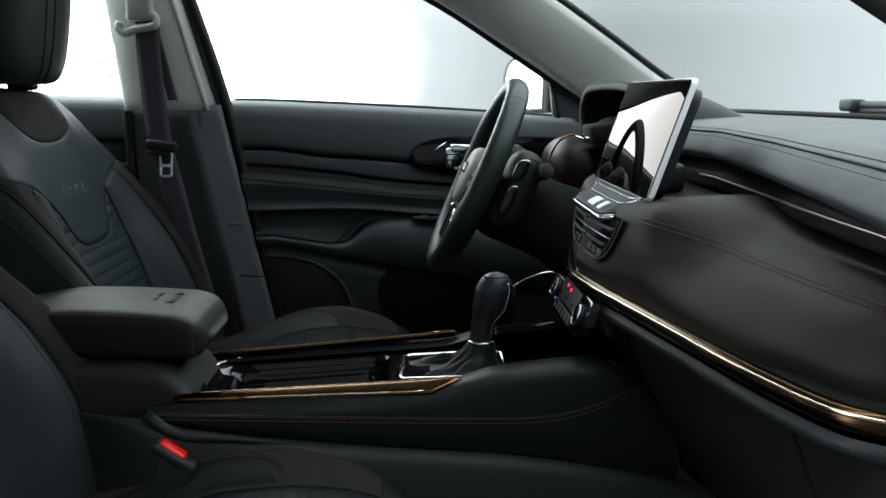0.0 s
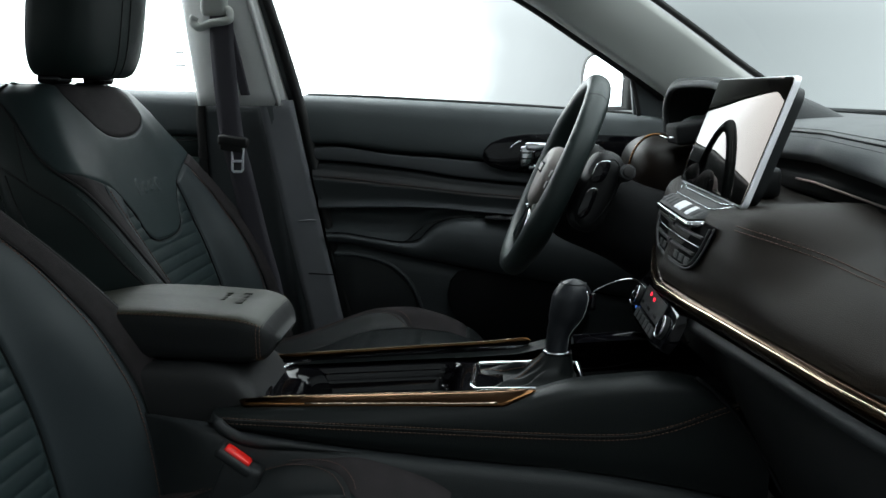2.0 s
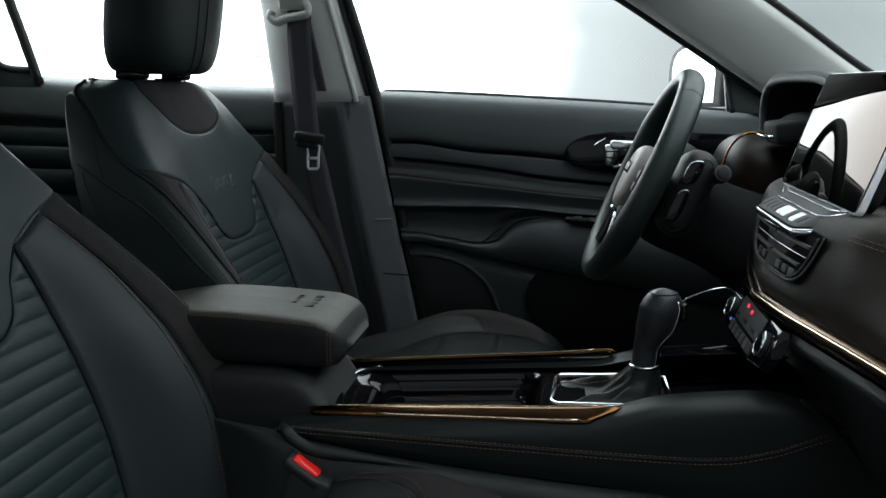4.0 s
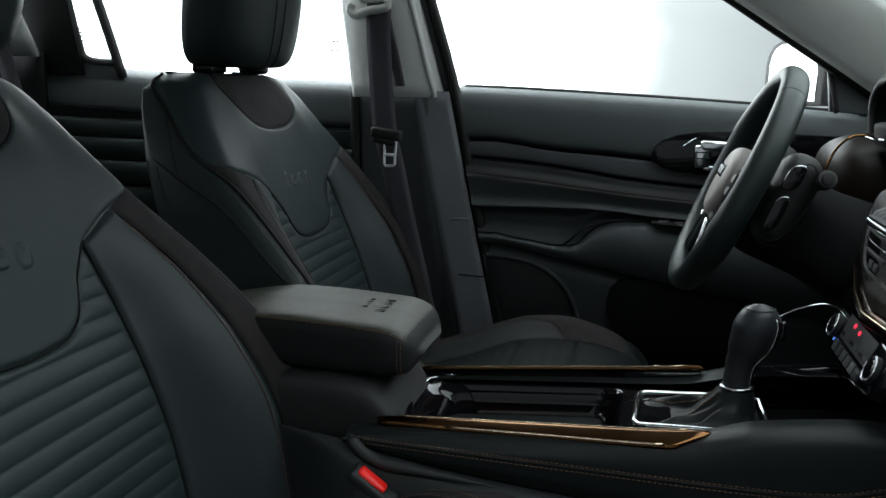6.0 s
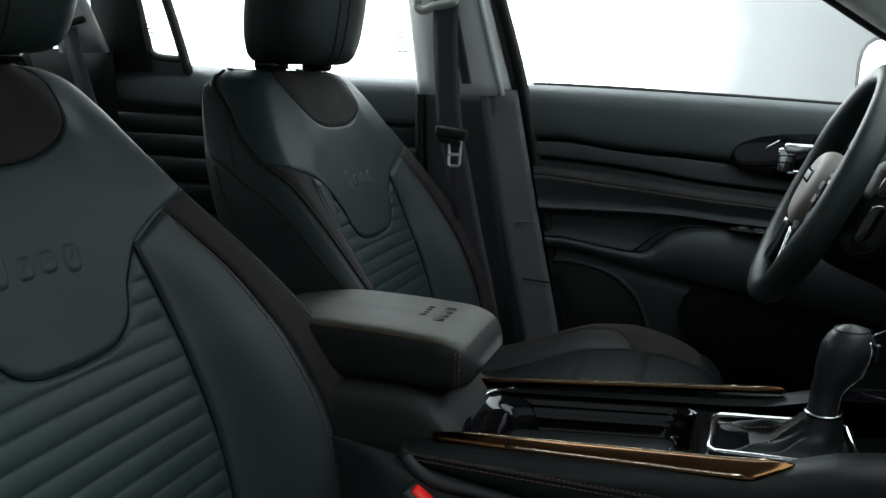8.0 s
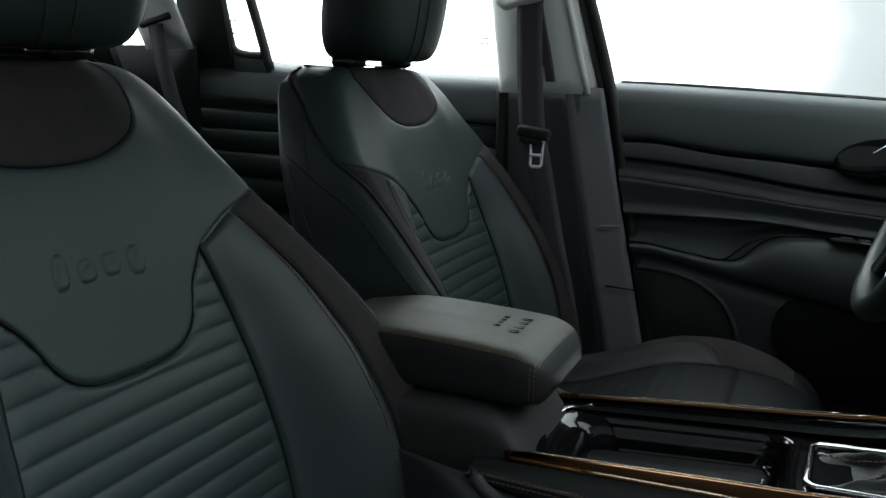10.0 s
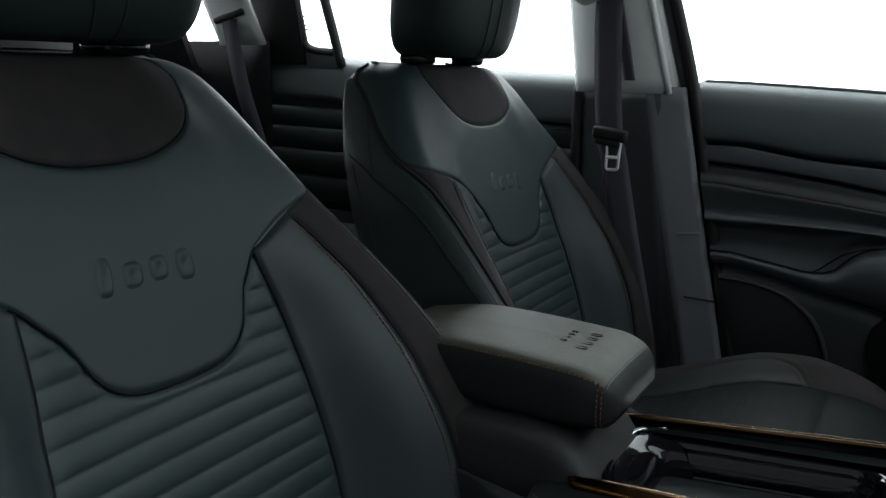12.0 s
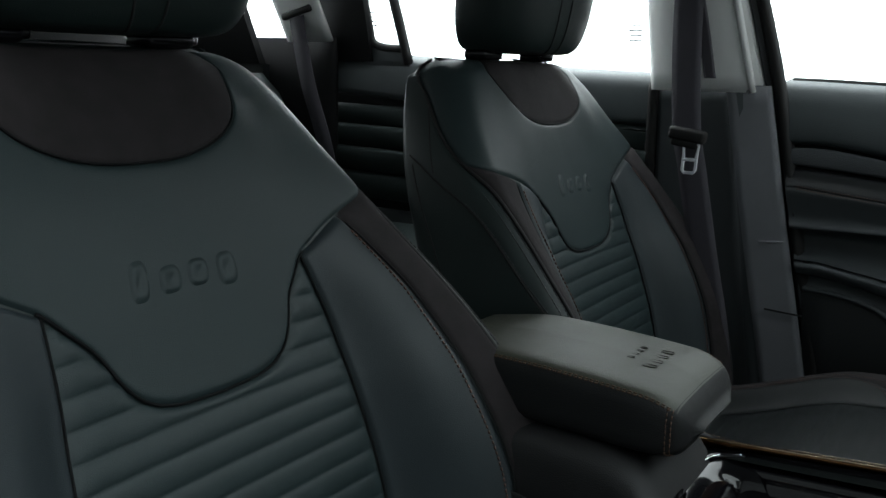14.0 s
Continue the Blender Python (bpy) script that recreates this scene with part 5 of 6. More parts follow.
    thick(solid("front_face", *grid(front_face, 6, 20), PILLAR_FACE, b, "charcoal pillar face"), 0.006)
    tube("face_step", [(-0.080, 0.6845, 0.8255), (-0.058, 0.6840, 0.8275), (-0.040, 0.6865, 0.8290)], lambda t: 0.0028 * (0.4 + 0.6 * math.sin(math.pi * t)), PILLAR_FACE, b, "small step across the pillar face", sides=6)
    tube("face_gap", [(-0.060 - 0.0, 0.684, 0.712), (0.000, 0.690, 0.708)], 0.0016, DARK, b, sides=5)
    plate("pillar_core", [(-0.36, 0.36), (0.12, 0.36), (0.03, 0.75), (-0.06, 1.05), (-0.10, 1.08), (-0.20, 1.46), (-0.32, 1.46), (-0.30, 1.08), (-0.36, 1.05)], lambda a, b, h: (a, 0.765 - 0.16 * max(0, b - 1.06) - h, b), 0.006, DARK, b, "black pillar core", 0)
    # door seals on both sides of the pillar
    tube("door_seal", smooth_line([(0.058, 0.718, 0.46), (0.020, 0.716, 0.63), (-0.018, 0.712, 0.80), (-0.074, 0.708, 1.075), (-0.135, 0.682, 1.30), (-0.185, 0.66, 1.45)], 30), 0.011, RUBBER, b, "black rubber door seal")
    tube("door_seal", smooth_line([(-0.285, 0.725, 0.46), (-0.290, 0.722, 0.80), (-0.292, 0.720, 0.95), (-0.294, 0.722, 1.080)], 30), 0.010, RUBBER, b, "black rubber door seal")


build_pillars()


def build_belt():
    belt = thing("seat_belt", (-0.22, 0.66, 0.74), "black seat belt with steel tongue hanging on the pillar", "seat belt")
    def web(points, width, name, label=""):
        pts = smooth_line(points, 40)
        verts, faces = [], []
        for k, p in enumerate(pts):
            verts += [p + Vector((-width / 2, 0, 0.0)), p + Vector((-width / 4, -0.001, 0)), p + Vector((width / 4, -0.001, 0)), p + Vector((width / 2, 0, 0.0))]
        for k in range(40):
            faces += [(4 * k + j, 4 * k + 4 + j, 4 * k + 5 + j, 4 * k + 1 + j) for j in range(3)]
        return thick(solid(name, verts, faces, WEB, belt, label), 0.0022)
    web([(-0.218, 0.655, 1.255), (-0.219, 0.654, 1.18), (-0.209, 0.655, 1.02), (-0.192, 0.658, 0.93), (-0.165, 0.66, 0.80), (-0.135, 0.665, 0.66), (-0.12, 0.67, 0.50)], 0.049, "strap", "black webbing")
    web([(-0.208, 0.655, 1.24), (-0.192, 0.664, 1.16), (-0.180, 0.672, 1.092)], 0.020, "strap", "dark rear run of webbing")
    tube("belt_guide", smooth_line([(-0.272, 0.652, 1.250), (-0.277, 0.650, 1.238), (-0.262, 0.648, 1.228), (-0.24, 0.648, 1.236), (-0.212, 0.648, 1.240), (-0.200, 0.650, 1.246),
         (-0.202, 0.652, 1.262), (-0.215, 0.654, 1.262)], 30), 0.0085, TRIM_GREY, belt, "grey plastic belt guide")
    block("guide_cover", (0.055, 0.030, 0.09), (-0.232, 0.658, 1.296), TRIM_GREY, belt, "grey height adjuster cover", 0.010, segs=3)
    # stop and tongue
    hold = block("tongue_grip", (0.064, 0.020, 0.022), (-0.203, 0.650, 0.998), RUBBER, belt, "black tongue grip", 0.006, (0, 8, 0), 3)
    block("grip_lower", (0.046, 0.016, 0.014), (-0.207, 0.650, 0.984), RUBBER, hold, "", 0.004, (0, 8, 0))
    outer = [(-0.013, 0.0), (0.013, 0.0), (0.011, -0.020), (0.011, -0.044), (0.008, -0.048), (-0.008, -0.048), (-0.011, -0.044), (-0.011, -0.020)]
    loop = [Vector((-0.194 + a + 0.05 * b, 0.647, 0.983 + b)) for a, b in outer]
    tube("tongue", loop, 0.0028, SILVER, belt, "bare steel tongue", closed=True, sides=8, flat=0.7, up=(0, 1, 0))
    tube("tongue_bar", [(-0.2065, 0.647, 0.957), (-0.1855, 0.647, 0.957)], 0.003, SILVER, belt, sides=8)
    return belt


build_belt()

belt_line = spl([-1.10, -0.306, -0.075, 0.285, 0.655, 0.80], [1.130, 1.093, 1.091, 1.075, 1.050, 1.036])


def door_sheet(name, x0, x1, zs, ys, mat, parent, label="", slope=0.0, n=30, m=10, curve=None):
    """A band of a door panel: heights zs and depths ys across the car, following the line curve(x)."""
    f = lambda x: [(x, y, z + (curve(x) if curve else slope * x)) for y, z in zip(ys, zs)]
    rows = [smooth_line(f(x0(0) if callable(x0) else x0 + (x1 - x0) * k / n), m) for k in range(n + 1)]
    verts = [p for r in rows for p in r]
    c = m + 1
    faces = [(i * c + j, (i + 1) * c + j, (i + 1) * c + j + 1, i * c + j + 1) for i in range(n) for j in range(m)]
    return solid(name, verts, faces, mat, parent, label)


def door_core(d, x0, x1, lean=0.0):
    bm_pts = [(x0, 0.36), (x1, 0.36), (x1 + lean, 1.03), (x0 - lean, 1.05)]
    plate("core", bm_pts, lambda a, b, h: (a, 0.745 - h, b), 0.008, DARK, d, "dark inner door panel", 0)


def build_front_door():
    d = thing("door_1", (0.33, 0.72, 0.40), "black driver's door with leather panel and bronze stitching, shut", "car door", "doors", "structure")
    X0, X1 = -0.066, 0.86
    door_core(d, -0.10, 0.90)
    left = spl([0.38, 0.60, 0.673, 0.779, 0.825, 0.927, 1.023, 1.094], [0.045, 0.013, 0.0, -0.018, -0.029, -0.049, -0.060, -0.074])
    lines = {
        "pad": spl([-0.053, 0.0, 0.055, 0.111, 0.165, 0.219, 0.273, 0.309, 0.60, 0.86], [0.988, 0.989, 0.983, 0.974, 0.969, 0.966, 0.961, 0.958, 0.935, 0.915]),
        "band": spl([-0.047, 0.056, 0.167, 0.254, 0.328, 0.41, 0.86], [0.955, 0.947, 0.934, 0.920, 0.912, 0.905, 0.868]),
        "stitch": spl([-0.033, 0.058, 0.169, 0.277, 0.391, 0.86], [0.921, 0.912, 0.900, 0.888, 0.879, 0.840]),
        "ledge": spl([-0.02, 0.06, 0.171, 0.225, 0.30, 0.86], [0.852, 0.854, 0.855, 0.853, 0.846, 0.815]),
        "cup": spl([-0.013, 0.062, 0.118, 0.146, 0.173, 0.194, 0.226, 0.258, 0.31, 0.86], [0.800, 0.788, 0.781, 0.782, 0.802, 0.819, 0.831, 0.837, 0.835, 0.800]),
        "low": spl([-0.014, 0.039, 0.119, 0.175, 0.231, 0.263, 0.86], [0.777, 0.768, 0.750, 0.739, 0.727, 0.721, 0.62]),
    }

    def skin(name, top, bot, bs, ys, mat, label="", n=48, m=14, swell=None):
        """A padded door panel between two lines, its depth ys given at the shares bs of its height."""
        depth = spl(bs, ys)
        def at(a, b):
            x = -0.05 + (X1 + 0.05) * a
            z = top(x) + (bot(x) - top(x)) * b
            x = left(z) + (X1 - left(z)) * a
            return (x, depth(b) - (swell(x) * math.sin(math.pi * b) ** 0.6 if swell else 0), z)
        return solid(name, *grid(at, n, m), mat, d, label)

    drop = lambda line, dz: (lambda x: line(x) - dz)
    skin("upper_panel", lambda x: belt_line(x) + 0.004, lines["pad"], [0, 0.02, 0.06, 0.13, 0.4, 0.88, 0.96, 1], [0.775, 0.752, 0.734, 0.721, 0.709, 0.702, 0.704, 0.718], DOOR_SOFT, "soft black upper door panel", m=24)
    skin("band", drop(lines["pad"], 0.0045), drop(lines["band"], -0.0015), [0, 0.05, 0.5, 0.95, 1], [0.709, 0.7040, 0.7025, 0.7035, 0.709], BAND, "charcoal woven door band")
    skin("pad_cap", drop(lines["band"], 0.002), lines["stitch"], [0, 0.12, 0.5, 0.9, 1], [0.716, 0.7055, 0.702, 0.694, 0.693], PAD, "dark brown leather cap of the door pad")
    skin("arm_pad", drop(lines["stitch"], 0.001), lines["ledge"], [0, 0.06, 0.35, 0.70, 0.90, 0.97, 1], [0.695, 0.692, 0.6965, 0.7010, 0.692, 0.690, 0.698], DOOR_PLASTIC, "black leather door pad", m=20)
    for dz in (0.0024, -0.0024):
        stitches("stitching", [(x, 0.6920 + (0.0012 if dz > 0 else -0.0008), lines["stitch"](x) + dz) for x in np.linspace(-0.03, 0.60, 80)], THREAD_DARK if dz > 0 else THREAD, d, r=0.0006)
    skin("pull_recess", drop(lines["ledge"], -0.001), drop(lines["cup"], -0.001), [0, 0.10, 0.28, 0.55, 0.85, 1], [0.696, 0.716, 0.726, 0.720, 0.703, 0.697], DOOR_PLASTIC, "black recess under the pad", m=18)
    tube("grip_line", [(x, 0.6985 - 0.25 * max(0, min(0.04, x - 0.15)), lines["cup"](x) - 0.0005) for x in np.linspace(-0.010, 0.30, 50)], 0.0017, DARK, d, "dark joint along the grip", sides=6)
    skin("grip", drop(lines["cup"], 0.002), lines["low"], [0, 0.06, 0.3, 0.9, 0.97, 1], [0.703, 0.694, 0.690, 0.696, 0.699, 0.712], DOOR_PLASTIC, "black padded door grip", m=20, swell=spl([0.13, 0.22, 0.32, 0.86], [0.0, 0.010, 0.018, 0.020]))
    skin("lower_panel", drop(lines["low"], 0.0035), lambda x: 0.38, [0, 0.02, 0.06, 0.3, 1], [0.716, 0.7045, 0.7030, 0.712, 0.728], DOOR_PLASTIC, "grained black lower door panel", m=24)
    sp = block("switch_plate", (0.11, 0.030, 0.008), (0.375, 0.684, 0.8335), GLOSS, d, "black window switch plate", 0.003, (0, 4, 0))
    for k in range(3):
        block("window_switch", (0.018, 0.010, 0.008), (0.345 + 0.028 * k, 0.680, 0.8385 - 0.002 * k), PLASTIC_GREY, sp, "grey window switch", 0.002)
    # flat dark plate for the shade inside the map pocket, and the dark speaker grille in front of it
    pocket = [(-0.006, 0.748), (0.037, 0.748), (0.084, 0.739), (0.116, 0.724), (0.148, 0.697), (0.166, 0.667), (0.179, 0.626), (0.188, 0.58), (0.19, 0.50), (0.04, 0.50), (0.008, 0.60), (-0.004, 0.70)]
    plate("pocket_shade", pocket, lambda a, b, h: (a, 0.705 + 0.055 * max(0, 0.74 - b) - h, b), 0.004, PLASTIC, d, "flat dark plate drawn for the shade inside the map pocket", 0.002)
    tube("pocket_rim", smooth_line([(-0.006, 0.703, 0.752), (0.037, 0.702, 0.751), (0.085, 0.702, 0.742), (0.119, 0.703, 0.727), (0.153, 0.704, 0.698), (0.171, 0.706, 0.667), (0.184, 0.708, 0.626), (0.195, 0.711, 0.56)], 40), 0.0045, DOOR_PLASTIC, d, sides=8)
    swell = [(0.263, 0.716), (0.30, 0.722), (0.45, 0.705), (0.52, 0.69), (0.55, 0.62), (0.52, 0.54), (0.32, 0.54), (0.262, 0.60), (0.243, 0.645), (0.241, 0.670), (0.247, 0.697)]
    plate("speaker_grille", swell, lambda a, b, h: (a, 0.706 - h, b), 0.010, DARK, d, "dark speaker grille", 0.006)
    # handle bowl
    bowl = [(0.314, 0.966), (0.318, 0.980), (0.332, 0.994), (0.36, 1.005), (0.40, 1.011), (0.45, 1.013), (0.56, 1.011), (0.80, 1.004), (0.80, 0.975), (0.66, 0.960), (0.56, 0.940), (0.48, 0.929), (0.42, 0.929), (0.365, 0.934), (0.332, 0.943), (0.318, 0.954)]
    hb = plate("handle_bowl", bowl, lambda a, b, h: (a, 0.700 - h, b), 0.006, GLOSS, d, "piano black handle surround", 0.003)
    block("door_handle", (0.085, 0.014, 0.020), (0.445, 0.687, 0.985), CHROME, hb, "chrome inner door handle", 0.006, (0, 2, 0), 3)
    block("handle_end", (0.030, 0.014, 0.044), (0.408, 0.688, 0.966), CHROME, hb, "chrome handle end", 0.006, (0, 0, 0), 3)
    for z in (0.962, 0.974):
        block("handle_groove", (0.026, 0.004, 0.002), (0.408, 0.6805, z), DARK, hb, "", 0.0006)
    # glint on the gloss bowl drawn as a thin chrome tube
    tube("bowl_glint", smooth_line([(0.372, 0.6925, 0.984), (0.383, 0.6925, 0.992), (0.395, 0.6925, 1.0)], 8), 0.0013, CHROME, hb, sides=5)
    block("lock_key", (0.030, 0.010, 0.010), (0.425, 0.688, 0.944), CHROME, hb, "", 0.003)
    # window frame corner and glass
    sail = [(0.628, 1.052), (0.80, 1.038), (0.80, 1.05), (0.69, 1.105), (0.615, 1.158)]
    plate("corner_cover", sail, lambda a, b, h: (a, 0.722 - h - 0.06 * (b - 1.04), b), 0.012, DOOR_PLASTIC, d, "black mirror corner cover", 0.003)
    tube("corner_edge", smooth_line([(0.640, 0.708, 1.050), (0.628, 0.704, 1.10), (0.612, 0.700, 1.158)], 10), 0.005, RUBBER, d)
    tube("window_rubber", [(x, 0.758, belt_line(x) + 0.001) for x in np.linspace(X0, 0.65, 20)], 0.005, RUBBER, d, "black window rubber", sides=6)
    w = solid("window_pane", [(-0.08, 0.735, 1.06), (0.80, 0.735, 1.02), (0.66, 0.715, 1.14), (0.20, 0.66, 1.41), (-0.17, 0.65, 1.44)], [(0, 1, 2, 3, 4)], GLASS, d, "clear side window")
    w.visible_shadow = False
    # outer skin
    thick(solid("outer_skin", *grid(lambda a, b: (X0 + 0.95 * a, 0.80 + 0.06 * math.sin(math.pi * b) - 0.02 * b, 0.38 + 0.66 * b), 6, 12), SILVER, d, "painted outer door skin"), 0.01)


build_front_door()


def build_rear_door():
    d = thing("door_2", (-0.68, 0.74, 0.40), "black rear door with stepped trim, shut", "car door", "doors", "structure")
    X0, X1 = -1.04, -0.297
    door_core(d, -1.20, -0.20)
    bl = lambda x: belt_line(x) - 1.09
    door_sheet("upper_panel", X0, X1, (1.098, 1.097, 1.092, 1.080, 1.05, 1.012, 1.006, 1.002), (0.800, 0.772, 0.744, 0.724, 0.717, 0.715, 0.720, 0.73), DOOR_SOFT, d, "soft black upper rear door panel", curve=bl, m=16)
    for k, (z, y) in enumerate(((0.998, 0.718), (0.955, 0.712), (0.905, 0.707), (0.850, 0.708))):
        h = 0.042 + 0.004 * k
        door_sheet("trim_step", X0, X1, (z, z - 0.004, z - 0.6 * h, z - h, z - h - 0.002), (y + 0.014, y, y - 0.002, y + 0.003, y + 0.014), REAR_TRIM, d, "", slope=-0.02)
    door_sheet("lower_panel", X0, X1, (0.79, 0.78, 0.70, 0.55, 0.38), (0.73, 0.715, 0.715, 0.722, 0.73), DOOR_PLASTIC, d, "grained black lower door panel")
    block("door_handle", (0.09, 0.014, 0.018), (-0.52, 0.700, 0.978), CHROME, d, "chrome inner door handle", 0.005)
    tube("trim_gap", [(-0.345, 0.7135, 0.998), (-0.30, 0.7135, 0.996)], 0.002, DARK, d, sides=5)
    # window divider, frame and panes
    tube("window_divider", smooth_line([(-0.838, 0.728, 1.105), (-0.858, 0.715, 1.20), (-0.880, 0.70, 1.30), (-0.905, 0.675, 1.44)], 12), 0.011, RUBBER, d, "black window divider", sides=8)
    frame_line = smooth_line([(-0.850, 0.724, 1.136), (-0.905, 0.724, 1.140), (-0.930, 0.722, 1.152), (-0.938, 0.720, 1.18), (-0.952, 0.712, 1.27), (-0.965, 0.69, 1.44)], 24)
    tube("quarter_frame", frame_line, 0.0095, RUBBER, d, "black quarter window rubber")
    post = [(-0.927, 1.11), (-1.06, 1.11), (-1.07, 1.44), (-0.955, 1.44)]
    plate("rear_frame", post, lambda a, b, h: (a, 0.730 - 0.13 * (b - 1.09) - h, b), 0.014, DARK, d, "black rear window frame", 0.003)
    low = [(-0.83, 1.10), (-0.95, 1.10), (-0.95, 1.146), (-0.91, 1.142), (-0.835, 1.138)]
    plate("frame_foot", low, lambda a, b, h: (a, 0.732 - 0.1 * (b - 1.09) - h, b), 0.010, DOOR_PLASTIC, d, "", 0.002)
    tube("window_rubber", [(x, 0.775, belt_line(x) + 0.001) for x in np.linspace(X0, X1, 16)], 0.005, RUBBER, d, "black window rubber", sides=6)
    w = solid("window_pane", [(-0.85, 0.745, 1.08), (-0.31, 0.745, 1.07), (-0.34, 0.68, 1.44), (-0.90, 0.68, 1.44)], [(0, 1, 2, 3)], GLASS, d, "clear rear side window")
    q = solid("quarter_pane", [(-0.95, 0.745, 1.10), (-0.85, 0.745, 1.10), (-0.89, 0.68, 1.44), (-0.97, 0.68, 1.44)], [(0, 1, 2, 3)], GLASS, d, "clear quarter window")
    # small grey print on the glass
    for x0, z0 in ((-0.322, 1.135), (-0.915, 1.166)):
        for k, wide in enumerate((0.020, 0.026, 0.024, 0.026, 0.008)):
            z = z0 + 0.045 - 0.009 * k
            y = 0.7415 - 0.18 * (z - 1.08) - 0.003
            plate("glass_print", [(x0 - wide, z), (x0, z), (x0, z + 0.003), (x0 - wide, z + 0.003)], lambda a, b, h: (a, y - h, b), 0.0004, INK, d, "", 0)
    for p in (w, q):
        p.visible_shadow = False
    thick(solid("outer_skin", *grid(lambda a, b: (X0 + 0.73 * a, 0.82 + 0.05 * math.sin(math.pi * b) - 0.02 * b, 0.38 + 0.68 * b), 6, 12), SILVER, d, "painted outer door skin"), 0.01)


build_rear_door()


def build_mirror():
    m = thing("side_mirror", (0.66, 0.90, 1.05), "black side mirror outside the driver's window", "side mirror")
    out = [(0.80, 1.060), (0.795, 1.13), (0.815, 1.17), (0.86, 1.190), (0.92, 1.194), (0.965, 1.192), (0.995, 1.183), (1.012, 1.168), (1.022, 1.145), (1.024, 1.10), (1.015, 1.070), (0.98, 1.055)]
    plate("housing", out, lambda a, b, h: (0.620 - 0.36 * (a - 0.82) + 0.06 - h, a, b), 0.06, RUBBER, m, "black mirror housing", 0.006)
    inn = [(0.905 + (a - 0.905) * 0.80, 1.122 + (b - 1.122) * 0.86) for a, b in out]
    plate("mirror_glass", inn, lambda a, b, h: (0.620 - 0.36 * (a - 0.82) - 0.0005 - h, a, b), 0.001, CHROME, m, "mirror glass reflecting the white tent", 0)
    block("arm", (0.05, 0.12, 0.035), (0.70, 0.79, 1.065), PLASTIC, m, "", 0.01)
    return m


build_mirror()


def build_glazing():
    foot = spl([1.02, 1.133, 1.215, 1.293, 1.40, 1.46], [1.035, 0.858, 0.736, 0.616, 0.436, 0.236])

    def shield(a, b):
        y = -0.66 + 1.32 * a
        bow = 1 - (y / 0.66) ** 2
        return (foot(1.02 + 0.44 * b) + (0.20 - 0.08 * b) * bow, y * (1 - 0.16 * b), 1.02 + 0.44 * b + 0.01 * bow)
    w = solid("windscreen", *grid(shield, 16, 12), GLASS_TINT)
    w.visible_shadow = False
    tagged(w, "green-tinted curved windscreen", "windscreen", kind="structure")
    cowl = solid("cowl", *grid(lambda a, b: (1.0 + 0.30 * b + 0.08 * math.cos((a - 0.5) * 2.4), -0.74 + 1.48 * a, 1.050 - 0.05 * b - 0.02 * (2 * a - 1) ** 2), 20, 4), DARK)
    tagged(cowl, "black cowl strip under the windscreen", "cowl", kind="structure")
    tube("cowl_edge", [(1.05, y, 1.0615) for y in np.linspace(0.80, -0.70, 20)], 0.0055, DARK, cowl, "black edge along the foot of the glass", sides=6)
    wp = thing("wiper", (1.14, 0.1, 1.07), "black windscreen wiper blade resting on the glass", "wiper")
    lie = lambda y, dz: Vector((1.075 + 0.10 * (1 - (y / 0.66) ** 2), y, 1.073 + dz))
    tube("blade", [lie(y, -0.006) for y in np.linspace(0.41, -0.45, 20)], 0.006, RUBBER, wp)
    tube("arm", [lie(y, 0.004) + Vector((0.004, 0, 0)) for y in np.linspace(0.43, -0.20, 16)], 0.010, PLASTIC, wp, "black wiper arm", sides=10, flat=0.8)
    block("arm_end", (0.030, 0.05, 0.022), tuple(lie(0.41, 0.004)), PLASTIC, wp, "", 0.006)


build_glazing()


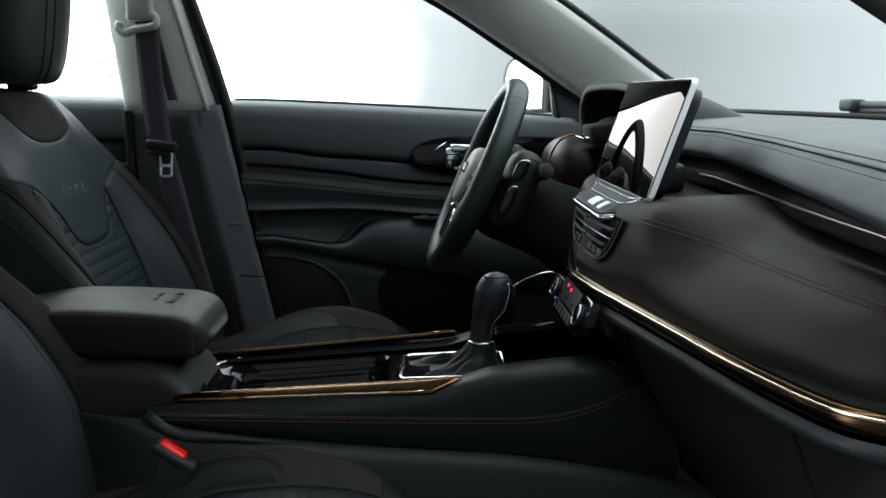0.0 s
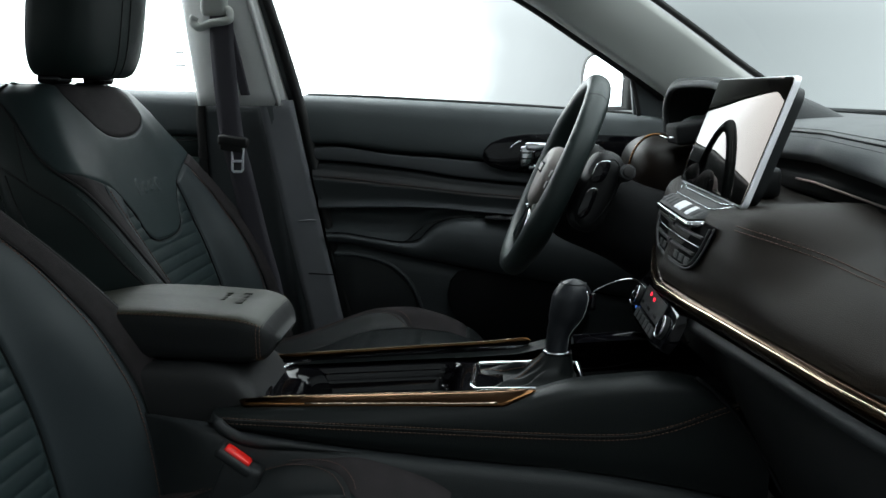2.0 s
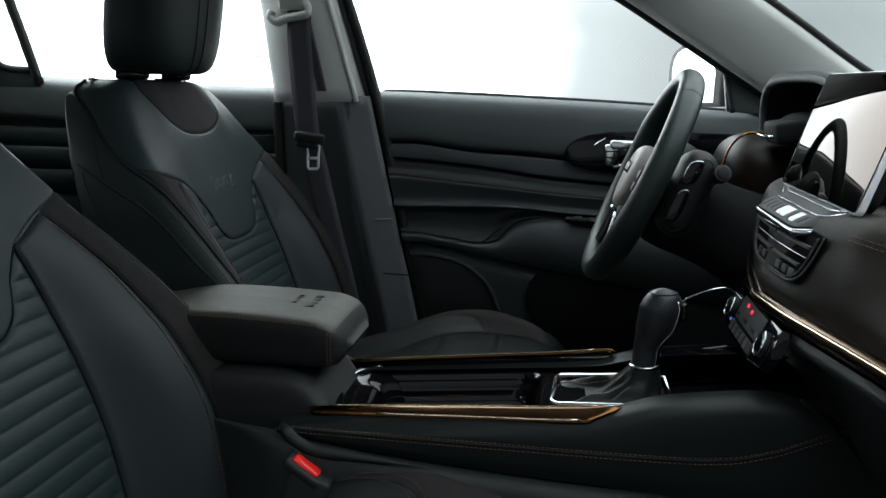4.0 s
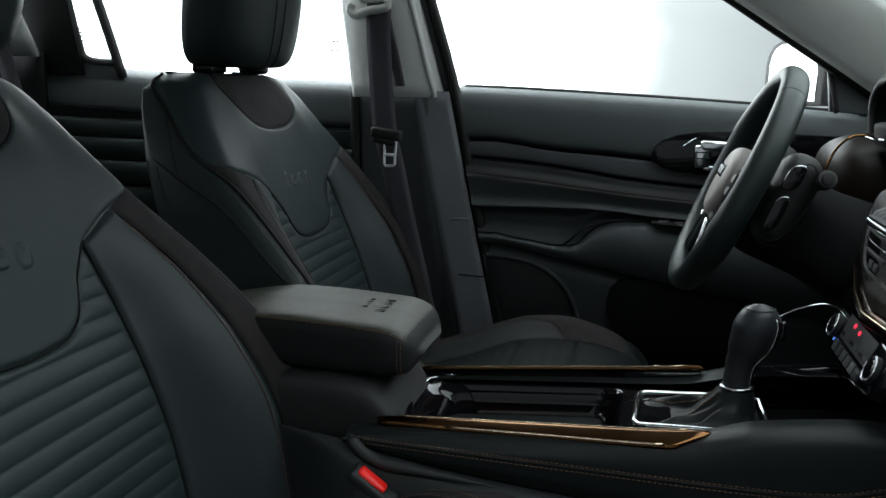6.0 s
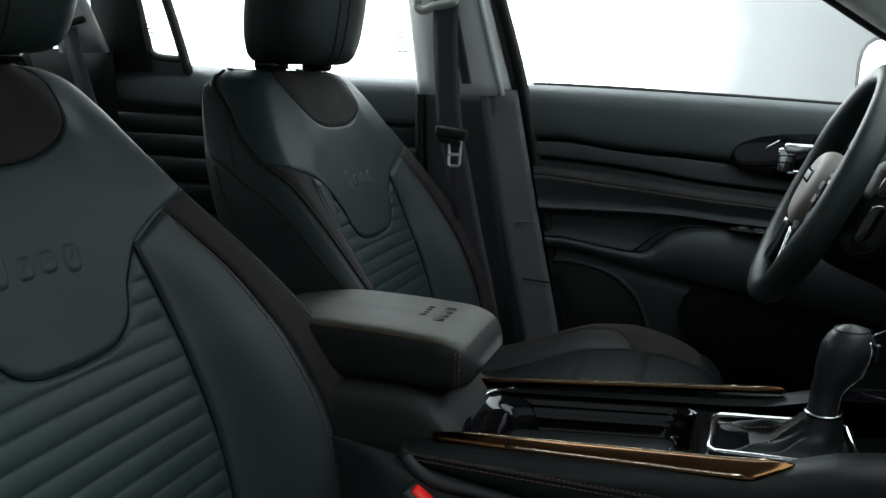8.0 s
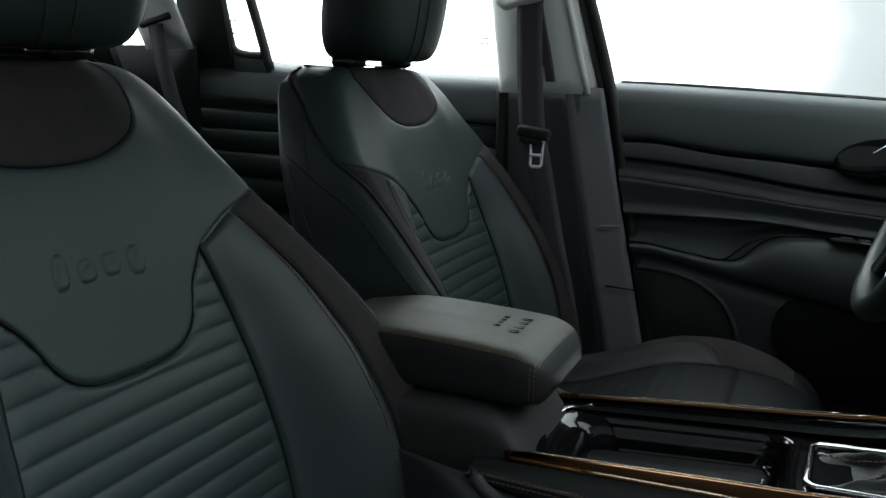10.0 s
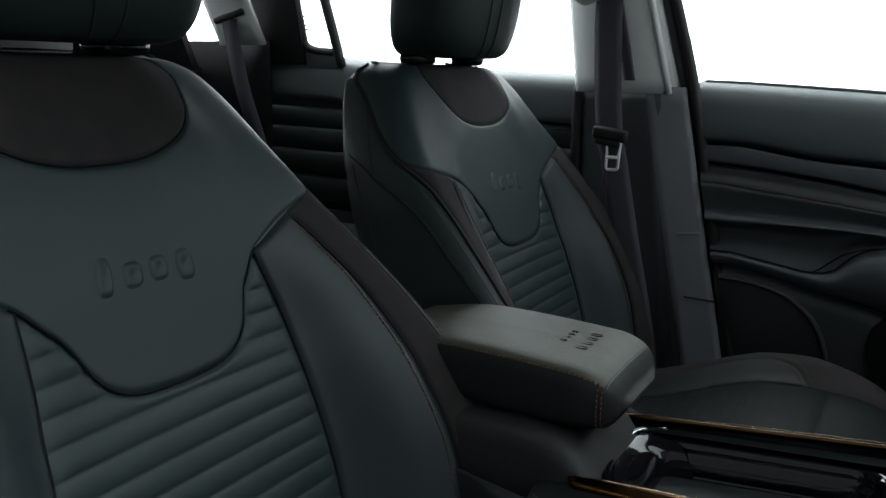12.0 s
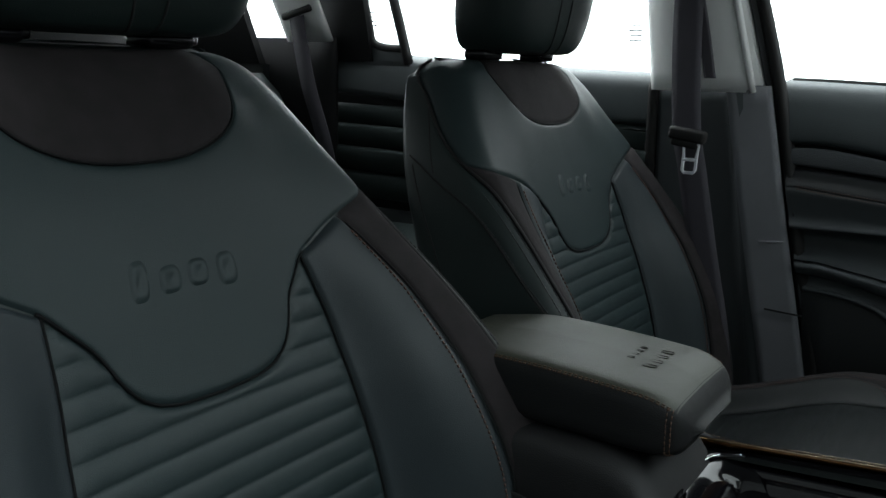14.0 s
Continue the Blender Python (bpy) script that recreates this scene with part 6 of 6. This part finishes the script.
def build_rear():
    # rear pillar, its belt, the rear bench and the tailgate
    c = thing("c_pillar", (-1.15, 0.68, 0.9), "light grey rear pillar trim with a belt slot", "pillar trim", "pillars", "structure")
    thick(solid("trim", *grid(lambda a, b: (-1.150 + 0.130 * a - 0.05 * b, 0.690 - 0.12 * b - 0.01 * math.sin(math.pi * a), 1.150 + 0.31 * b), 8, 8), TRIM_PALE, c, "light grey trim"), 0.012)
    thick(solid("lower_trim", *grid(lambda a, b: (-1.40 + 0.38 * a, 0.700, 0.45 + 0.71 * b), 6, 8), DARK, c, "black lower trim"), 0.012)
    rb = thing("seat_belt", (-1.09, 0.655, 0.95), "black rear seat belt leaving a slot in the pillar", "seat belt")
    pts = smooth_line([(-1.095, 0.662, 1.212), (-1.088, 0.655, 1.185), (-1.05, 0.645, 1.06), (-1.005, 0.64, 0.95), (-0.98, 0.64, 0.86)], 20)
    verts, faces = [], []
    for p in pts:
        verts += [p + Vector((-0.021, 0, 0)), p + Vector((0.021, 0, 0))]
    faces = [(2 * k, 2 * k + 2, 2 * k + 3, 2 * k + 1) for k in range(20)]
    thick(solid("strap", verts, faces, WEB, rb, "black webbing"), 0.002)
    block("belt_slot", (0.09, 0.016, 0.016), (-1.092, 0.660, 1.212), RUBBER, rb, "black slot cover", 0.006, (0, -14, 0), 3)
    s = thing("rear_bench", (-1.1, 0, 0.3), "black leather rear bench seat", "rear seat")
    def back(a, b):
        y = -0.66 + 1.32 * a
        z = 0.55 + 0.53 * b
        lump = 0.02 * abs(math.sin(math.pi * (a * 3))) ** 0.5
        return (-1.02 - 0.25 * (z - 0.55) + lump - 0.05 * max(0, b - 0.9) / 0.1, y, z)
    thick(solid("backrest", *grid(back, 60, 24), LEATHER_SMOOTH, s, "black leather bench backrest"), 0.10)
    def base(a, b):
        y = -0.68 + 1.36 * a
        x = -1.06 + 0.50 * b
        return (x, y, 0.62 + 0.03 * math.sin(math.pi * b) - 0.10 * max(0, b - 0.9) / 0.1 + 0.012 * abs(math.sin(math.pi * a * 3)) ** 0.5)
    thick(solid("cushion", *grid(base, 60, 24), LEATHER_SMOOTH, s, "black leather bench cushion"), 0.12)
    t = thing("tailgate", (-1.75, 0, 0.9), "dark tailgate trim with a tinted rear window", "tailgate", "", "structure")
    thick(solid("lower_trim", *grid(lambda a, b: (-1.55 - 0.08 * b, -0.70 + 1.40 * a, 0.40 + 0.805 * b), 10, 6), DARK, t), 0.03)
    solid("parcel_cover", *grid(lambda a, b: (-1.60 + 0.42 * b, -0.68 + 1.36 * a, 1.02), 6, 4), PLASTIC, t, "black parcel cover")
    g = solid("rear_window", [(-1.63, -0.6, 1.205), (-1.63, 0.6, 1.205), (-1.45, 0.5, 1.45), (-1.45, -0.5, 1.45)], [(0, 1, 2, 3)], GLASS_TINT, t, "tinted rear window")
    g.visible_shadow = False
    for sgn in (1, -1):
        plate("rear_corner", [(-1.63, 1.10), (-1.22, 1.10), (-1.27, 1.46), (-1.45, 1.46)], lambda a, b, h: (a, sgn * (0.690 - 0.3 * (b - 1.10)) - sgn * h, b), 0.02, DARK, t, "dark rear corner trim", 0)
        plate("rear_side", [(-1.63, 0.4), (-1.22, 0.4), (-1.22, 1.10), (-1.63, 1.10)], lambda a, b, h: (a, sgn * 0.70 - sgn * h, b), 0.02, PLASTIC, t, "", 0)


build_rear()


def build_door_side():
    """The shut rear half of the car's other flank, behind the seat."""
    w = thing("wall_right", (-0.9, -0.75, 0.4), "dark trim of the car's other flank with a rear window", "car wall", "", "structure")
    put = lambda a, b, h: (a, -0.76 + 0.14 * max(0, b - 1.09) + h, b)
    plate("lower_side", [(-1.70, 0.30), (-0.12, 0.30), (-0.24, 1.09), (-1.70, 1.12)], put, 0.03, PLASTIC, w, "", 0)
    plate("pillar_side", [(-0.40, 1.09), (-0.24, 1.09), (-0.28, 1.46), (-0.42, 1.46)], put, 0.03, TRIM_GREY, w, "", 0)
    plate("corner_side", [(-1.70, 1.12), (-1.02, 1.11), (-1.06, 1.46), (-1.70, 1.46)], put, 0.03, TRIM_GREY, w, "", 0)
    plate("sill", [(-0.12, 0.30), (1.1, 0.30), (1.1, 0.40), (-0.12, 0.40)], put, 0.06, PLASTIC, w, "", 0)


build_door_side()


def build_footwell():
    f = thing("footwell", (0.9, 0.3, 0.35), "dark driver's footwell with two pedals and firewall", "footwell", "", "structure")
    solid("firewall", *grid(lambda a, b: (1.02 - 0.25 * max(0, 0.35 - b), -0.74 + 1.48 * a, 0.30 + 0.72 * b), 6, 10), CARPET, f, "black carpeted firewall")
    for s in (1, -1):
        solid("kick_panel", [(0.72, s * 0.735, 0.3), (1.05, s * 0.735, 0.3), (1.05, s * 0.735, 1.04), (0.80, s * 0.735, 1.04)], [(0, 1, 2, 3)], PLASTIC, f)
    pd = block("pedal", (0.02, 0.09, 0.06), (0.86, 0.33, 0.50), RUBBER, f, "black rubber pedal", 0.005, (0, 30, 0))
    block("pedal", (0.02, 0.05, 0.12), (0.88, 0.22, 0.46), RUBBER, f, "black rubber pedal", 0.005, (0, 30, 0))
    # chrome tube added for a bright edge of unknown shape
    tube("thin_edge_tube", smooth_line([(0.478, 0.16, 0.770), (0.481, 0.16, 0.785), (0.490, 0.16, 0.801), (0.516, 0.16, 0.814), (0.543, 0.16, 0.820), (0.565, 0.16, 0.812)], 24), 0.0015, CHROME, f, "thin bright trim wire", sides=6)


build_footwell()
